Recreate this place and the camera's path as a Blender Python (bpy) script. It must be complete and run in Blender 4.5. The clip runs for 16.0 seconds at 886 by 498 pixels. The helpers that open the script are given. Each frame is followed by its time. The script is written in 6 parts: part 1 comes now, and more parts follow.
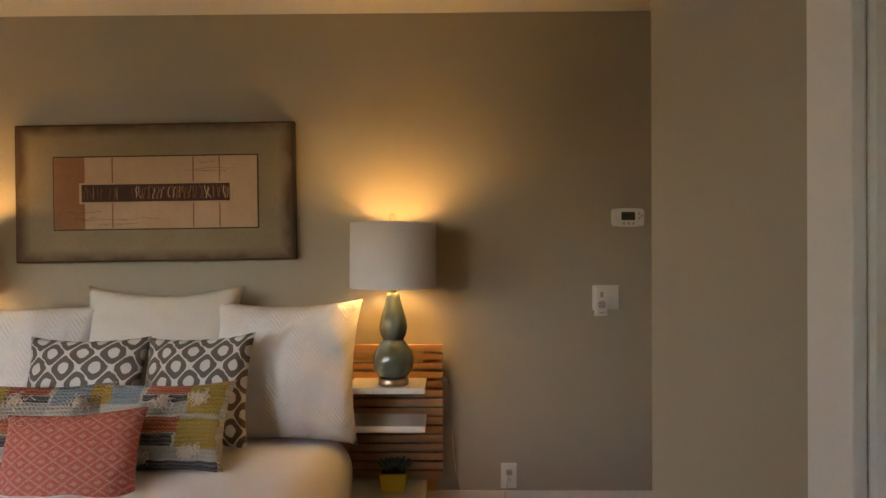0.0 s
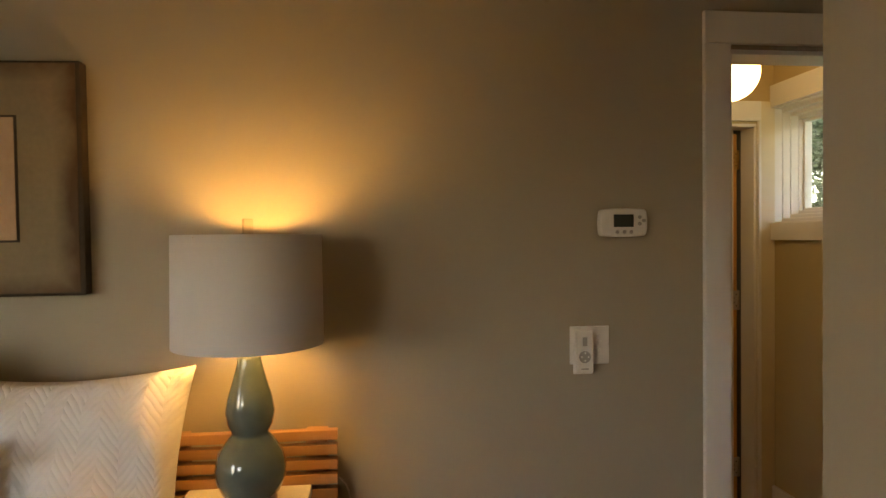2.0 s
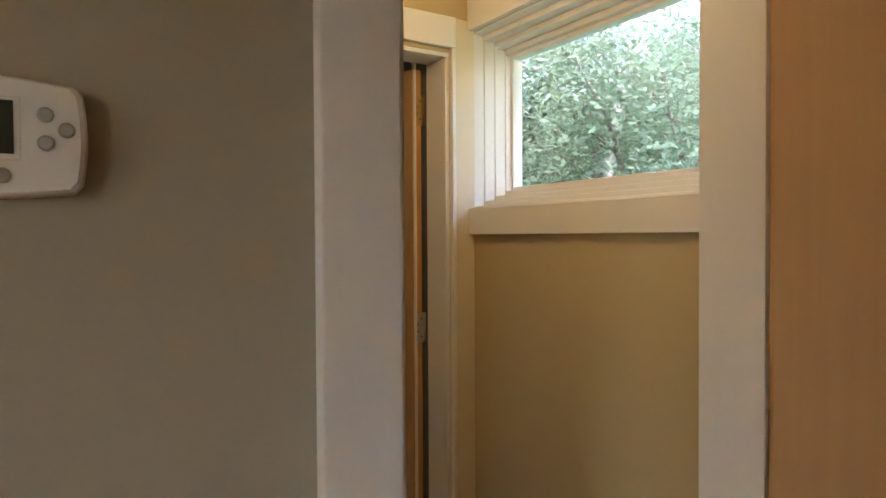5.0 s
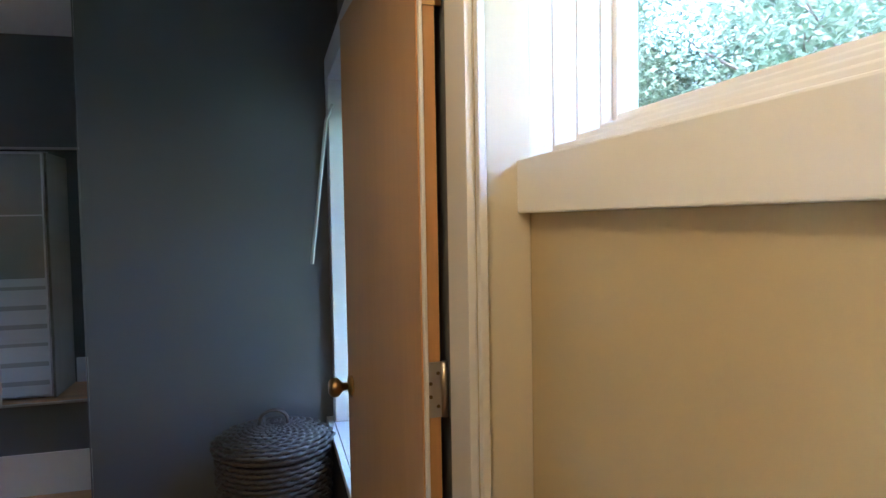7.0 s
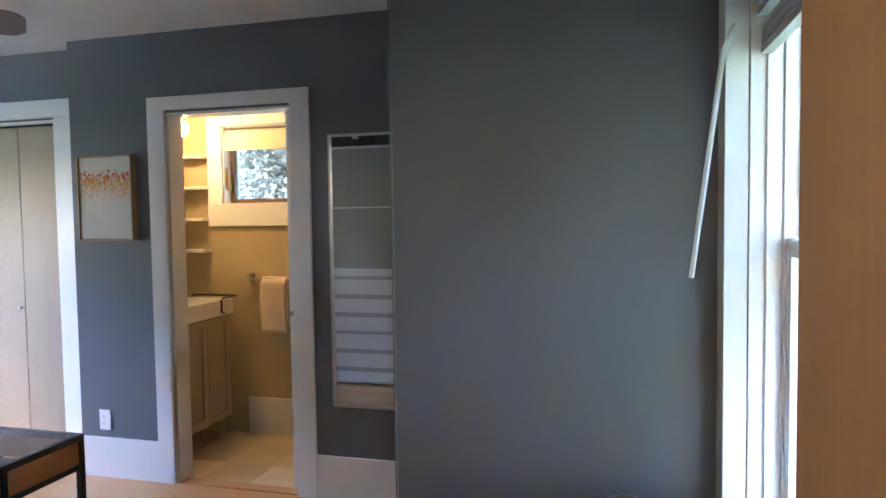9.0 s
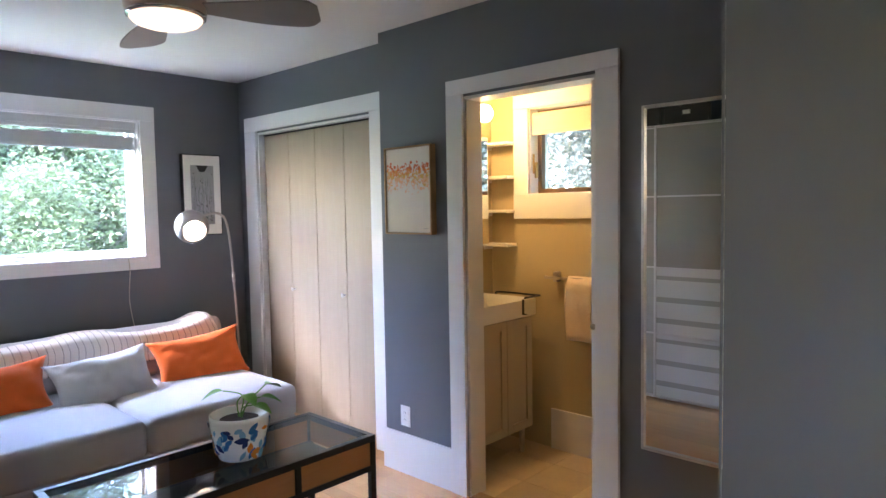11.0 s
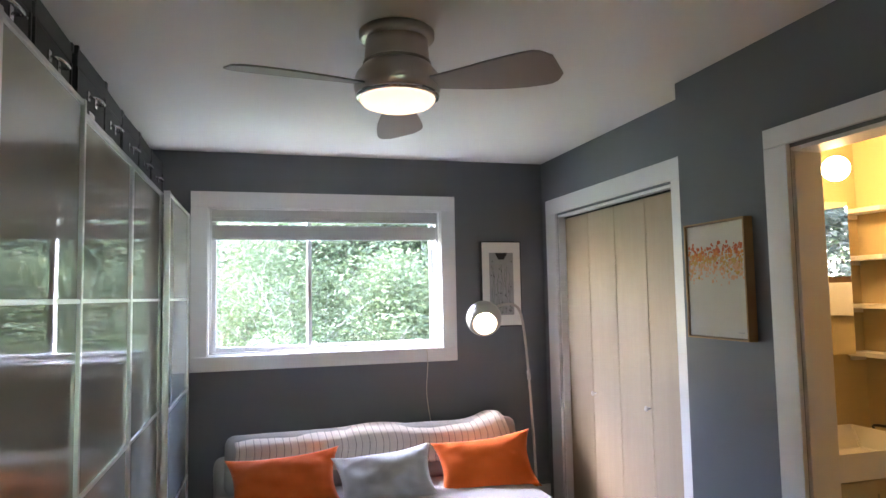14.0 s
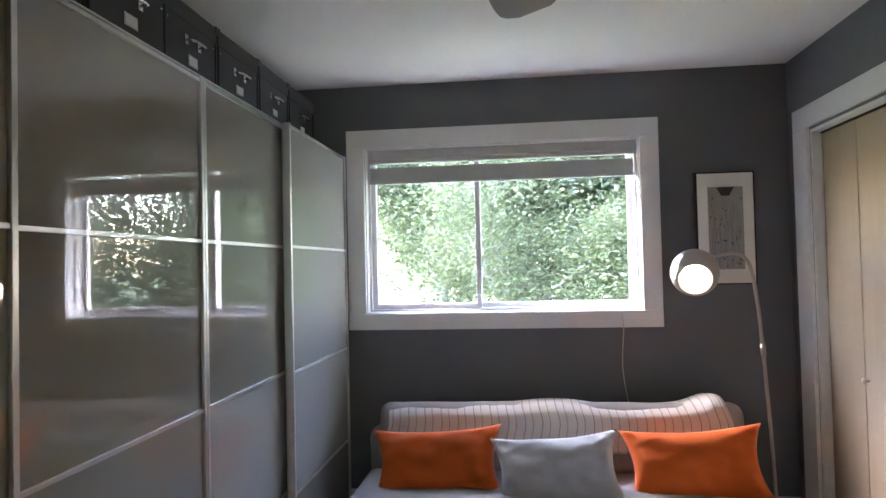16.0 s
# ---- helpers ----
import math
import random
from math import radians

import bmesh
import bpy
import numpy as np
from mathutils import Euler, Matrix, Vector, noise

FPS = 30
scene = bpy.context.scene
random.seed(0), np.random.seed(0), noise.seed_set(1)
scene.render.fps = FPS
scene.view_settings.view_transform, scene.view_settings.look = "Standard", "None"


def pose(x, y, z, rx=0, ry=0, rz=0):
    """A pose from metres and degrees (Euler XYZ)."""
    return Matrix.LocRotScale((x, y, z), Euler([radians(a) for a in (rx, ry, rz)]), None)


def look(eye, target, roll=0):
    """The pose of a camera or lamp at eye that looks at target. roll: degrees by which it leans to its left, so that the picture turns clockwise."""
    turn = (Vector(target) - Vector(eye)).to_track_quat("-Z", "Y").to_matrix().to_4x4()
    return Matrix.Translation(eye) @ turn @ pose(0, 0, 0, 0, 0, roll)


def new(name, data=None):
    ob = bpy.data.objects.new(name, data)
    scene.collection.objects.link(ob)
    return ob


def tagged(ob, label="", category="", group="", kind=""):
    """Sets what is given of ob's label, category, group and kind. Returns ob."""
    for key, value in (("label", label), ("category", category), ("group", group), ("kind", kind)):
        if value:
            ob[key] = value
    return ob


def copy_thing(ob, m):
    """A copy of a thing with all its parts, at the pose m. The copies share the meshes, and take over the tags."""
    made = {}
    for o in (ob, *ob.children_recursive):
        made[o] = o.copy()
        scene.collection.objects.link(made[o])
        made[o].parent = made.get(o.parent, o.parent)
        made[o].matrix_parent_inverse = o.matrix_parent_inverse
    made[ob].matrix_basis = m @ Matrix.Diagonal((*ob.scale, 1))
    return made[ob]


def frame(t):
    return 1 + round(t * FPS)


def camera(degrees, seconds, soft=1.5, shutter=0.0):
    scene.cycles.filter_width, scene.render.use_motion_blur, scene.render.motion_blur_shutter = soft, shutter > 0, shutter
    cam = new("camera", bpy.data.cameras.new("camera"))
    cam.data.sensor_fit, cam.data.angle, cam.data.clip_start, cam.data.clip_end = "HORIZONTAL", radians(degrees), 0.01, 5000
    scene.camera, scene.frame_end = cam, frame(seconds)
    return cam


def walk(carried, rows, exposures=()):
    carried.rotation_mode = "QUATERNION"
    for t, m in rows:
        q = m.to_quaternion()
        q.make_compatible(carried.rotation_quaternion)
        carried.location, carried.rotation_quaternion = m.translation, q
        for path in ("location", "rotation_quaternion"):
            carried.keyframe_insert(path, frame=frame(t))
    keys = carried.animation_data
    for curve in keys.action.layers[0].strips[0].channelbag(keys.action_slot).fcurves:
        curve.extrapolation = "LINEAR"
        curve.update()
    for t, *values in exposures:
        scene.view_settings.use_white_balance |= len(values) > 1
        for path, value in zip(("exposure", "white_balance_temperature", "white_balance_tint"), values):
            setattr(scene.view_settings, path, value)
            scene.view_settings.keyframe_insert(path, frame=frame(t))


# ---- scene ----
cam = camera(68.8, 16.0)
PATH = [
    (0, (0.493, -2.975, 1.395), (0.462, -0.976, 1.393), -0.2),
    (0.5, (0.504, -2.749, 1.418), (0.472, -0.75, 1.408), -0.2),
    (1, (0.464, -2.467, 1.455), (0.518, -0.468, 1.42), -0.1),
    (1.5, (0.472, -2.156, 1.466), (0.671, -0.167, 1.439), -0.3),
    (2, (0.555, -1.881, 1.491), (0.763, 0.108, 1.458), -0.5),
    (2.5, (0.598, -1.618, 1.477), (0.82, 0.37, 1.45), -0.6),
    (3, (0.637, -1.377, 1.49), (1.04, 0.581, 1.45), -0.1),
    (3.5, (0.743, -1.135, 1.475), (1.39, 0.757, 1.433), -0.2),
    (4, (0.898, -0.94, 1.477), (1.758, 0.865, 1.437), -0.1),
    (4.5, (1.098, -0.755, 1.463), (2.13, 0.957, 1.427), -0.4),
    (4.7, (1.186, -0.679, 1.461), (2.255, 1.011, 1.426), -0.3),
    (6.8, (2.107, 0.108, 1.461), (2.74, 2.003, 1.37), -0.9),
    (7, (2.141, 0.2, 1.46), (2.657, 2.13, 1.369), -1.0),
    (7.5, (2.201, 0.422, 1.457), (2.397, 2.41, 1.366), -1.0),
    (8, (2.199, 0.652, 1.448), (2.147, 2.65, 1.355), -0.9),
    (8.5, (2.14, 0.866, 1.451), (1.878, 2.846, 1.359), -0.8),
    (9, (2.092, 1.066, 1.456), (1.596, 3.001, 1.36), -0.8),
    (9.5, (2.047, 1.244, 1.467), (1.305, 3.099, 1.368), -0.8),
    (10, (1.996, 1.397, 1.478), (1.025, 3.142, 1.362), -0.8),
    (12.3, (1.852, 1.967, 1.524), (0.13, 2.979, 1.423), -1.1),
    (12.5, (1.847, 2.008, 1.552), (0.086, 2.951, 1.455), -1.1),
    (13, (1.809, 2.093, 1.542), (-0.035, 2.866, 1.511), -1.0),
    (13.5, (1.714, 2.212, 1.556), (-0.17, 2.878, 1.635), -1.2),
    (14, (1.592, 2.344, 1.554), (-0.33, 2.881, 1.695), -1.1),
    (14.5, (1.436, 2.505, 1.536), (-0.527, 2.865, 1.677), -1.2),
    (15, (1.304, 2.656, 1.512), (-0.685, 2.802, 1.654), -1.3),
    (15.5, (1.112, 2.754, 1.481), (-0.884, 2.699, 1.597), -1.3),
    (16, (0.89, 2.863, 1.46), (-1.096, 2.631, 1.511), -1.3),
]

# seconds, stops, kelvin, tint
EXPOSURES = [(0.0, 4.0, 6850, 18), (0.6, 4.1, 7300, 17), (1.5, 3.95, 7600, 17), (2.4, 4.05, 7600, 17), (3.5, 4.35, 7200, 17), (4.5, 4.5, 6400, 17), (7.0, 5.5, 4850, 17), (8.0, 5.95, 5100, 21), (9.0, 6.35, 5350, 22), (9.5, 6.4, 5450, 22), (12.5, 6.5, 6100, 23), (13.5, 6.3, 6300, 23), (14.5, 6.1, 6200, 22), (15.2, 5.95, 6200, 22), (16.0, 5.65, 6350, 23)]
walk(cam, [(t, look(eye, aim, roll)) for t, eye, aim, roll in PATH], EXPOSURES)

# ---- world and large lights ----
world = bpy.data.worlds.new("overcast_sky")
scene.world = world
world.use_nodes = True
wn = world.node_tree.nodes
sky = wn.new("ShaderNodeTexSky")
sky.sky_type, sky.sun_disc = 'NISHITA', False
sky.sun_elevation, sky.sun_rotation = radians(50), radians(200)
sky.air_density, sky.dust_density = 1.3, 1.5
world.node_tree.links.new(sky.outputs[0], wn["Background"].inputs[0])
wn["Background"].inputs[1].default_value = 0.15

sun_data = bpy.data.lights.new("sun", 'SUN')
sun_data.energy, sun_data.angle, sun_data.color = 0.7, radians(45), (1.0, 0.96, 0.9)
sun = new("sun", sun_data)
sun.matrix_world = Matrix.Translation((0, 0, 30)) @ Euler((radians(40), 0, radians(-20))).to_matrix().to_4x4()


# ---- materials ----
def nodes_of(name):
    m = bpy.data.materials.new(name)
    m.use_nodes = True
    nt = m.node_tree
    return m, nt, nt.nodes["Principled BSDF"]


def node(nt, kind, **sets):
    n = nt.nodes.new("ShaderNode" + kind)
    for k, v in sets.items():
        n.inputs[k.replace("_", " ")].default_value = v
    return n


def coord(nt, out="Object", scale=(1, 1, 1)):
    tc = nt.nodes.new("ShaderNodeTexCoord")
    mp = nt.nodes.new("ShaderNodeMapping")
    mp.inputs["Scale"].default_value = scale
    nt.links.new(tc.outputs[out], mp.inputs["Vector"])
    return mp.outputs["Vector"]


def mix_color(nt, fac, a, b):
    n = nt.nodes.new("ShaderNodeMix")
    n.data_type = 'RGBA'
    for sock, v in ((n.inputs[0], fac), (n.inputs[6], a), (n.inputs[7], b)):
        if hasattr(v, "links"):
            nt.links.new(v, sock)
        elif isinstance(v, (int, float)):
            sock.default_value = v
        else:
            sock.default_value = (*v, 1)
    return n.outputs[2]


def math_node(nt, op, a, b=0.0):
    n = nt.nodes.new("ShaderNodeMath")
    n.operation = op
    for sock, v in ((n.inputs[0], a), (n.inputs[1], b)):
        if hasattr(v, "links"):
            nt.links.new(v, sock)
        else:
            sock.default_value = v
    return n.outputs[0]


def bump(nt, bsdf, height, strength, distance=0.002):
    b = nt.nodes.new("ShaderNodeBump")
    b.inputs["Strength"].default_value, b.inputs["Distance"].default_value = strength, distance
    nt.links.new(height, b.inputs["Height"])
    nt.links.new(b.outputs[0], bsdf.inputs["Normal"])


def surface(name, base, rough=0.6, metal=0.0, vary=0.08, big=1.5, fine=180.0, relief=0.15, depth=0.0008, stretch=(1, 1, 1),
            island=0.0, sheen=0.0, spec=0.5, coords="Object"):
    """A plain surface with stains at one scale, grain at another, and fine relief."""
    m, nt, b = nodes_of(name)
    v = coord(nt, coords, stretch)
    n1 = node(nt, "TexNoise", Scale=big, Detail=4.0)
    n2 = node(nt, "TexNoise", Scale=fine, Detail=3.0)
    nt.links.new(v, n1.inputs["Vector"])
    nt.links.new(v, n2.inputs["Vector"])
    lo = tuple(max(0, c * (1 - vary)) for c in base)
    hi = tuple(min(1, c * (1 + vary)) for c in base)
    c1 = mix_color(nt, n1.outputs["Fac"], lo, hi)
    c2 = mix_color(nt, n2.outputs["Fac"], tuple(c * (1 - vary * 0.6) for c in base), tuple(min(1, c * (1 + vary * 0.6)) for c in base))
    c = mix_color(nt, 0.5, c1, c2)
    if island:
        info = nt.nodes.new("ShaderNodeObjectInfo")
        hsv = nt.nodes.new("ShaderNodeHueSaturation")
        val = math_node(nt, 'ADD', math_node(nt, 'MULTIPLY', info.outputs["Random"], island * 2), 1 - island)
        nt.links.new(val, hsv.inputs["Value"])
        nt.links.new(c, hsv.inputs["Color"])
        c = hsv.outputs[0]
    nt.links.new(c, b.inputs["Base Color"])
    b.inputs["Roughness"].default_value, b.inputs["Metallic"].default_value = rough, metal
    b.inputs["Specular IOR Level"].default_value = spec
    if sheen:
        b.inputs["Sheen Weight"].default_value = sheen
    if relief:
        bump(nt, b, n2.outputs["Fac"], relief, depth)
    return m


def wood(name, dark, light, rough=0.4, along="X", scale=1.0, rand=0.18, gloss=0.5):
    """Straight-grained wood, its grain along one axis of the object."""
    m, nt, b = nodes_of(name)
    s = {"X": (1.2, 16, 16), "Y": (16, 1.2, 16), "Z": (16, 16, 1.2)}[along]
    v = coord(nt, "Object", tuple(q * scale for q in s))
    info = nt.nodes.new("ShaderNodeObjectInfo")
    add = nt.nodes.new("ShaderNodeVectorMath")
    add.operation = 'ADD'
    nt.links.new(v, add.inputs[0])
    comb = nt.nodes.new("ShaderNodeCombineXYZ")
    for k in range(3):
        nt.links.new(math_node(nt, 'MULTIPLY', info.outputs["Random"], 40.0 + 7 * k), comb.inputs[k])
    nt.links.new(comb.outputs[0], add.inputs[1])
    n1 = node(nt, "TexNoise", Scale=1.6, Detail=6.0, Roughness=0.65, Distortion=0.6)
    n2 = node(nt, "TexNoise", Scale=9.0, Detail=3.0)
    nt.links.new(add.outputs[0], n1.inputs["Vector"])
    nt.links.new(add.outputs[0], n2.inputs["Vector"])
    c = mix_color(nt, n1.outputs["Fac"], dark, light)
    c = mix_color(nt, math_node(nt, 'MULTIPLY', n2.outputs["Fac"], 0.35), c, tuple(q * 0.7 for q in dark))
    hsv = nt.nodes.new("ShaderNodeHueSaturation")
    val = math_node(nt, 'ADD', math_node(nt, 'MULTIPLY', info.outputs["Random"], rand * 2), 1 - rand)
    nt.links.new(val, hsv.inputs["Value"])
    nt.links.new(c, hsv.inputs["Color"])
    nt.links.new(hsv.outputs[0], b.inputs["Base Color"])
    b.inputs["Roughness"].default_value = rough
    b.inputs["Specular IOR Level"].default_value = gloss
    bump(nt, b, n2.outputs["Fac"], 0.12, 0.0006)
    return m


def glass(name, tint=(1, 1, 1), rough=0.0):
    m, nt, b = nodes_of(name)
    out = nt.nodes["Material Output"]
    tr = nt.nodes.new("ShaderNodeBsdfTransparent")
    tr.inputs[0].default_value = (*tint, 1)
    gl = nt.nodes.new("ShaderNodeBsdfGlossy")
    gl.inputs["Roughness"].default_value = rough
    fr = node(nt, "Fresnel", IOR=1.5)
    mx = nt.nodes.new("ShaderNodeMixShader")
    nt.links.new(fr.outputs[0], mx.inputs[0])
    nt.links.new(tr.outputs[0], mx.inputs[1])
    nt.links.new(gl.outputs[0], mx.inputs[2])
    nt.links.new(mx.outputs[0], out.inputs["Surface"])
    return m


def glow(name, color, strength):
    m, nt, b = nodes_of(name)
    b.inputs["Base Color"].default_value = (0.9, 0.88, 0.84, 1)
    b.inputs["Roughness"].default_value = 0.3
    b.inputs["Emission Color"].default_value = (*color, 1)
    b.inputs["Emission Strength"].default_value = strength
    return m


def fabric(name, base, second=None, weave=900.0, wrinkle=9.0, rough=0.9, sheen=0.15, vary=0.08, relief=0.5):
    """Woven cloth: thread relief, soft wrinkles."""
    m, nt, b = nodes_of(name)
    v = coord(nt, "Object")
    n1 = node(nt, "TexNoise", Scale=wrinkle, Detail=3.0)
    n2 = node(nt, "TexNoise", Scale=weave, Detail=2.0)
    nt.links.new(v, n1.inputs["Vector"])
    nt.links.new(v, n2.inputs["Vector"])
    second = second or tuple(c * (1 - vary) for c in base)
    c = mix_color(nt, n2.outputs["Fac"], second, base)
    c = mix_color(nt, math_node(nt, 'MULTIPLY', n1.outputs["Fac"], 0.25), c, tuple(q * 0.85 for q in base))
    nt.links.new(c, b.inputs["Base Color"])
    b.inputs["Roughness"].default_value, b.inputs["Sheen Weight"].default_value = rough, sheen
    b.inputs["Specular IOR Level"].default_value = 0.2
    h = math_node(nt, 'ADD', math_node(nt, 'MULTIPLY', n1.outputs["Fac"], 6.0), n2.outputs["Fac"])
    bump(nt, b, h, relief, 0.0012)
    return m


M_TAUPE = surface("taupe_wall_paint", (0.40, 0.36, 0.285), 0.75, vary=0.05, fine=260, relief=0.2)
M_SLATE = surface("slate_grey_wall_paint", (0.139, 0.148, 0.167), 0.62, vary=0.05, fine=260, relief=0.2)
M_TAN = surface("tan_wall_paint", (0.50, 0.41, 0.235), 0.7, vary=0.05, fine=260, relief=0.2)
M_CREAM = surface("cream_wall_paint", (0.70, 0.64, 0.52), 0.6, vary=0.04, fine=260, relief=0.15)
M_CEIL = surface("ceiling_paint", (0.78, 0.78, 0.78), 0.85, vary=0.03, fine=150, relief=0.25)
M_TRIM = surface("white_trim_paint", (0.76, 0.76, 0.77), 0.35, vary=0.03, big=3, fine=90, relief=0.06)
M_WHITE = surface("white_lacquer", (0.80, 0.79, 0.76), 0.3, vary=0.02, relief=0.03)
M_ENDPANEL = wood("grey_beige_panel", (0.30, 0.285, 0.255), (0.38, 0.365, 0.33), 0.5, "Z", 0.5, 0.02)
M_PLASTIC = surface("white_plastic", (0.80, 0.80, 0.79), 0.38, vary=0.02, relief=0.02)
M_BIRCH = wood("birch_veneer", (0.50, 0.305, 0.145), (0.64, 0.42, 0.225), 0.42, "Z", 0.35, 0.03)
M_BIRCH_EDGE = wood("birch_edge", (0.52, 0.27, 0.09), (0.66, 0.38, 0.14), 0.4, "Z", 1.0, 0.03)
M_PALE = wood("pale_maple_veneer", (0.345, 0.27, 0.19), (0.43, 0.345, 0.25), 0.48, "Z", 0.3, 0.04, 0.3)
M_FLOOR = wood("fir_floor", (0.52, 0.26, 0.095), (0.68, 0.40, 0.175), 0.28, "X", 0.8, 0.12)
M_FLOORY = wood("fir_floor_bedroom", (0.44, 0.20, 0.065), (0.62, 0.34, 0.13), 0.3, "Y", 0.8, 0.14)
M_SLAT = wood("oiled_birch_slat", (0.40, 0.20, 0.09), (0.58, 0.33, 0.16), 0.5, "X", 1.2, 0.1)
M_OAK = wood("oak_frame", (0.34, 0.19, 0.08), (0.48, 0.29, 0.13), 0.45, "Z", 1.5, 0.05)
M_ORANGEWOOD = wood("stained_panel", (0.40, 0.15, 0.04), (0.52, 0.22, 0.07), 0.45, "Y", 0.6, 0.05)
M_BRONZE_WOOD = wood("dark_window_wood", (0.10, 0.06, 0.03), (0.17, 0.10, 0.05), 0.45, "Z", 1.5, 0.05)
M_STEEL = surface("brushed_nickel", (0.48, 0.44, 0.40), 0.28, 1.0, vary=0.06, stretch=(2, 2, 60), relief=0.1)
M_CHROME = surface("polished_chrome", (0.70, 0.70, 0.71), 0.1, 1.0, vary=0.03, relief=0.02)
M_ALU = surface("satin_aluminium", (0.62, 0.62, 0.62), 0.32, 1.0, vary=0.04, relief=0.03)
M_BRASS = surface("aged_brass", (0.46, 0.32, 0.14), 0.3, 1.0, vary=0.15, big=20, relief=0.05)
M_BLACK = surface("black_metal", (0.018, 0.018, 0.02), 0.35, 0.3, vary=0.15, relief=0.05)
M_BOX = surface("black_fibreboard", (0.022, 0.023, 0.026), 0.5, vary=0.25, big=8, relief=0.25)
M_BLADE = surface("fan_blade_grey", (0.20, 0.18, 0.165), 0.45, vary=0.08, relief=0.05)
M_GLASS = glass("window_glass")
M_TABLE_GLASS = glass("table_glass", (0.86, 0.90, 0.90))
M_MIRROR = surface("mirror_silver", (0.86, 0.88, 0.88), 0.0, 1.0, vary=0.0, relief=0)
M_SOIL = surface("potting_soil", (0.025, 0.017, 0.012), 0.95, vary=0.5, big=40, fine=200, relief=1, depth=0.01)
M_SOFA = fabric("grey_sofa_cloth", (0.385, 0.38, 0.375), (0.315, 0.31, 0.31), 700, 5)
M_ORANGE = fabric("orange_velvet", (0.66, 0.125, 0.013), (0.55, 0.09, 0.010), 900, 8, 0.8, 0.12)
M_GREYCUSH = fabric("light_grey_linen", (0.46, 0.47, 0.475), (0.34, 0.35, 0.355), 450, 10)
M_WPILLOW = fabric("cream_cotton", (0.74, 0.72, 0.67), (0.70, 0.68, 0.63), 700, 8)
M_DUVET = fabric("white_duvet_cotton", (0.78, 0.77, 0.77), (0.73, 0.72, 0.72), 500, 4)
M_SHADE = fabric("pale_linen_shade", (0.71, 0.70, 0.71), (0.65, 0.64, 0.65), 900, 3, 0.85, 0.0, relief=0.2)
M_SHADE_IN = surface("shade_lining", (0.85, 0.83, 0.78), 0.7)
M_TERRY = fabric("towel_terry", (0.82, 0.75, 0.64), (0.72, 0.52, 0.38), 160, 14)
M_CABLE = surface("clear_cable", (0.55, 0.52, 0.46), 0.3)
M_TILE = surface("travertine_tile", (0.66, 0.53, 0.36), 0.35, vary=0.28, big=6, fine=40, relief=0.1, island=0.10)
M_GROUT = surface("grout", (0.40, 0.34, 0.26), 0.9, vary=0.15)
M_VANITY = surface("taupe_vanity_paint", (0.42, 0.36, 0.27), 0.45, vary=0.05)
M_CERAMIC = surface("white_ceramic", (0.82, 0.82, 0.80), 0.12, vary=0.02, relief=0.0)
M_LCD = surface("lcd_screen", (0.045, 0.055, 0.05), 0.15, vary=0.05)
M_RUBBER = surface("grey_button", (0.42, 0.42, 0.41), 0.5, vary=0.04)
M_DARKGAP = surface("dark_gap", (0.02, 0.018, 0.016), 0.9)
M_YELLOW = surface("yellow_glazed_pot", (0.62, 0.50, 0.05), 0.25, vary=0.1, relief=0.05)
M_SUCC = surface("succulent_leaf", (0.045, 0.075, 0.05), 0.45, vary=0.3, big=30)
M_LEAF = surface("houseplant_leaf", (0.10, 0.26, 0.035), 0.4, vary=0.25, big=30)
M_BLIND = surface("blind_slat_white", (0.56, 0.56, 0.56), 0.4, vary=0.04)
M_ROLLER = fabric("roller_blind_cloth", (0.80, 0.72, 0.55), None, 600, 3)
M_HANDLE = surface("pull_chrome", (0.72, 0.72, 0.72), 0.14, 1.0, vary=0.05)
M_PAPER = surface("label_paper", (0.62, 0.61, 0.58), 0.7, vary=0.05)
M_BULB = glow("lit_bulb", (1.0, 0.54, 0.14), 8.0)
M_BATHBULB = glow("lit_globe_bulb", (1.0, 0.61, 0.20), 2.5)
M_GLOBE = glow("lit_opal_globe", (1.0, 0.66, 0.26), 0.75)
M_FANGLASS = glow("lit_frosted_bowl", (1.0, 0.68, 0.38), 0.025)
M_SPOT = glow("lit_reflector_bulb", (1.0, 0.80, 0.56), 1.2)
M_BARK = surface("tree_bark", (0.16, 0.13, 0.10), 0.9, vary=0.4, big=4, fine=30, relief=0.8, depth=0.02)
M_PALEBARK = surface("pale_tree_bark", (0.27, 0.255, 0.235), 0.9, vary=0.35, big=4, fine=30, relief=0.6, depth=0.02)
M_GRASS = surface("grass_ground", (0.07, 0.10, 0.035), 0.95, vary=0.4, big=0.6, fine=25, relief=0.6, depth=0.03)
M_ROOF = surface("house_shell", (0.4, 0.38, 0.35), 0.8)


def foliage(name, a, b_):
    m, nt, b = nodes_of(name)
    geo = nt.nodes.new("ShaderNodeNewGeometry")
    c = mix_color(nt, geo.outputs["Random Per Island"], a, b_)
    nt.links.new(c, b.inputs["Base Color"])
    b.inputs["Roughness"].default_value = 0.5
    tl = nt.nodes.new("ShaderNodeBsdfTranslucent")
    nt.links.new(c, tl.inputs[0])
    mx = nt.nodes.new("ShaderNodeMixShader")
    mx.inputs[0].default_value = 0.5
    nt.links.new(b.outputs[0], mx.inputs[1])
    nt.links.new(tl.outputs[0], mx.inputs[2])
    nt.links.new(mx.outputs[0], nt.nodes["Material Output"].inputs["Surface"])
    return m


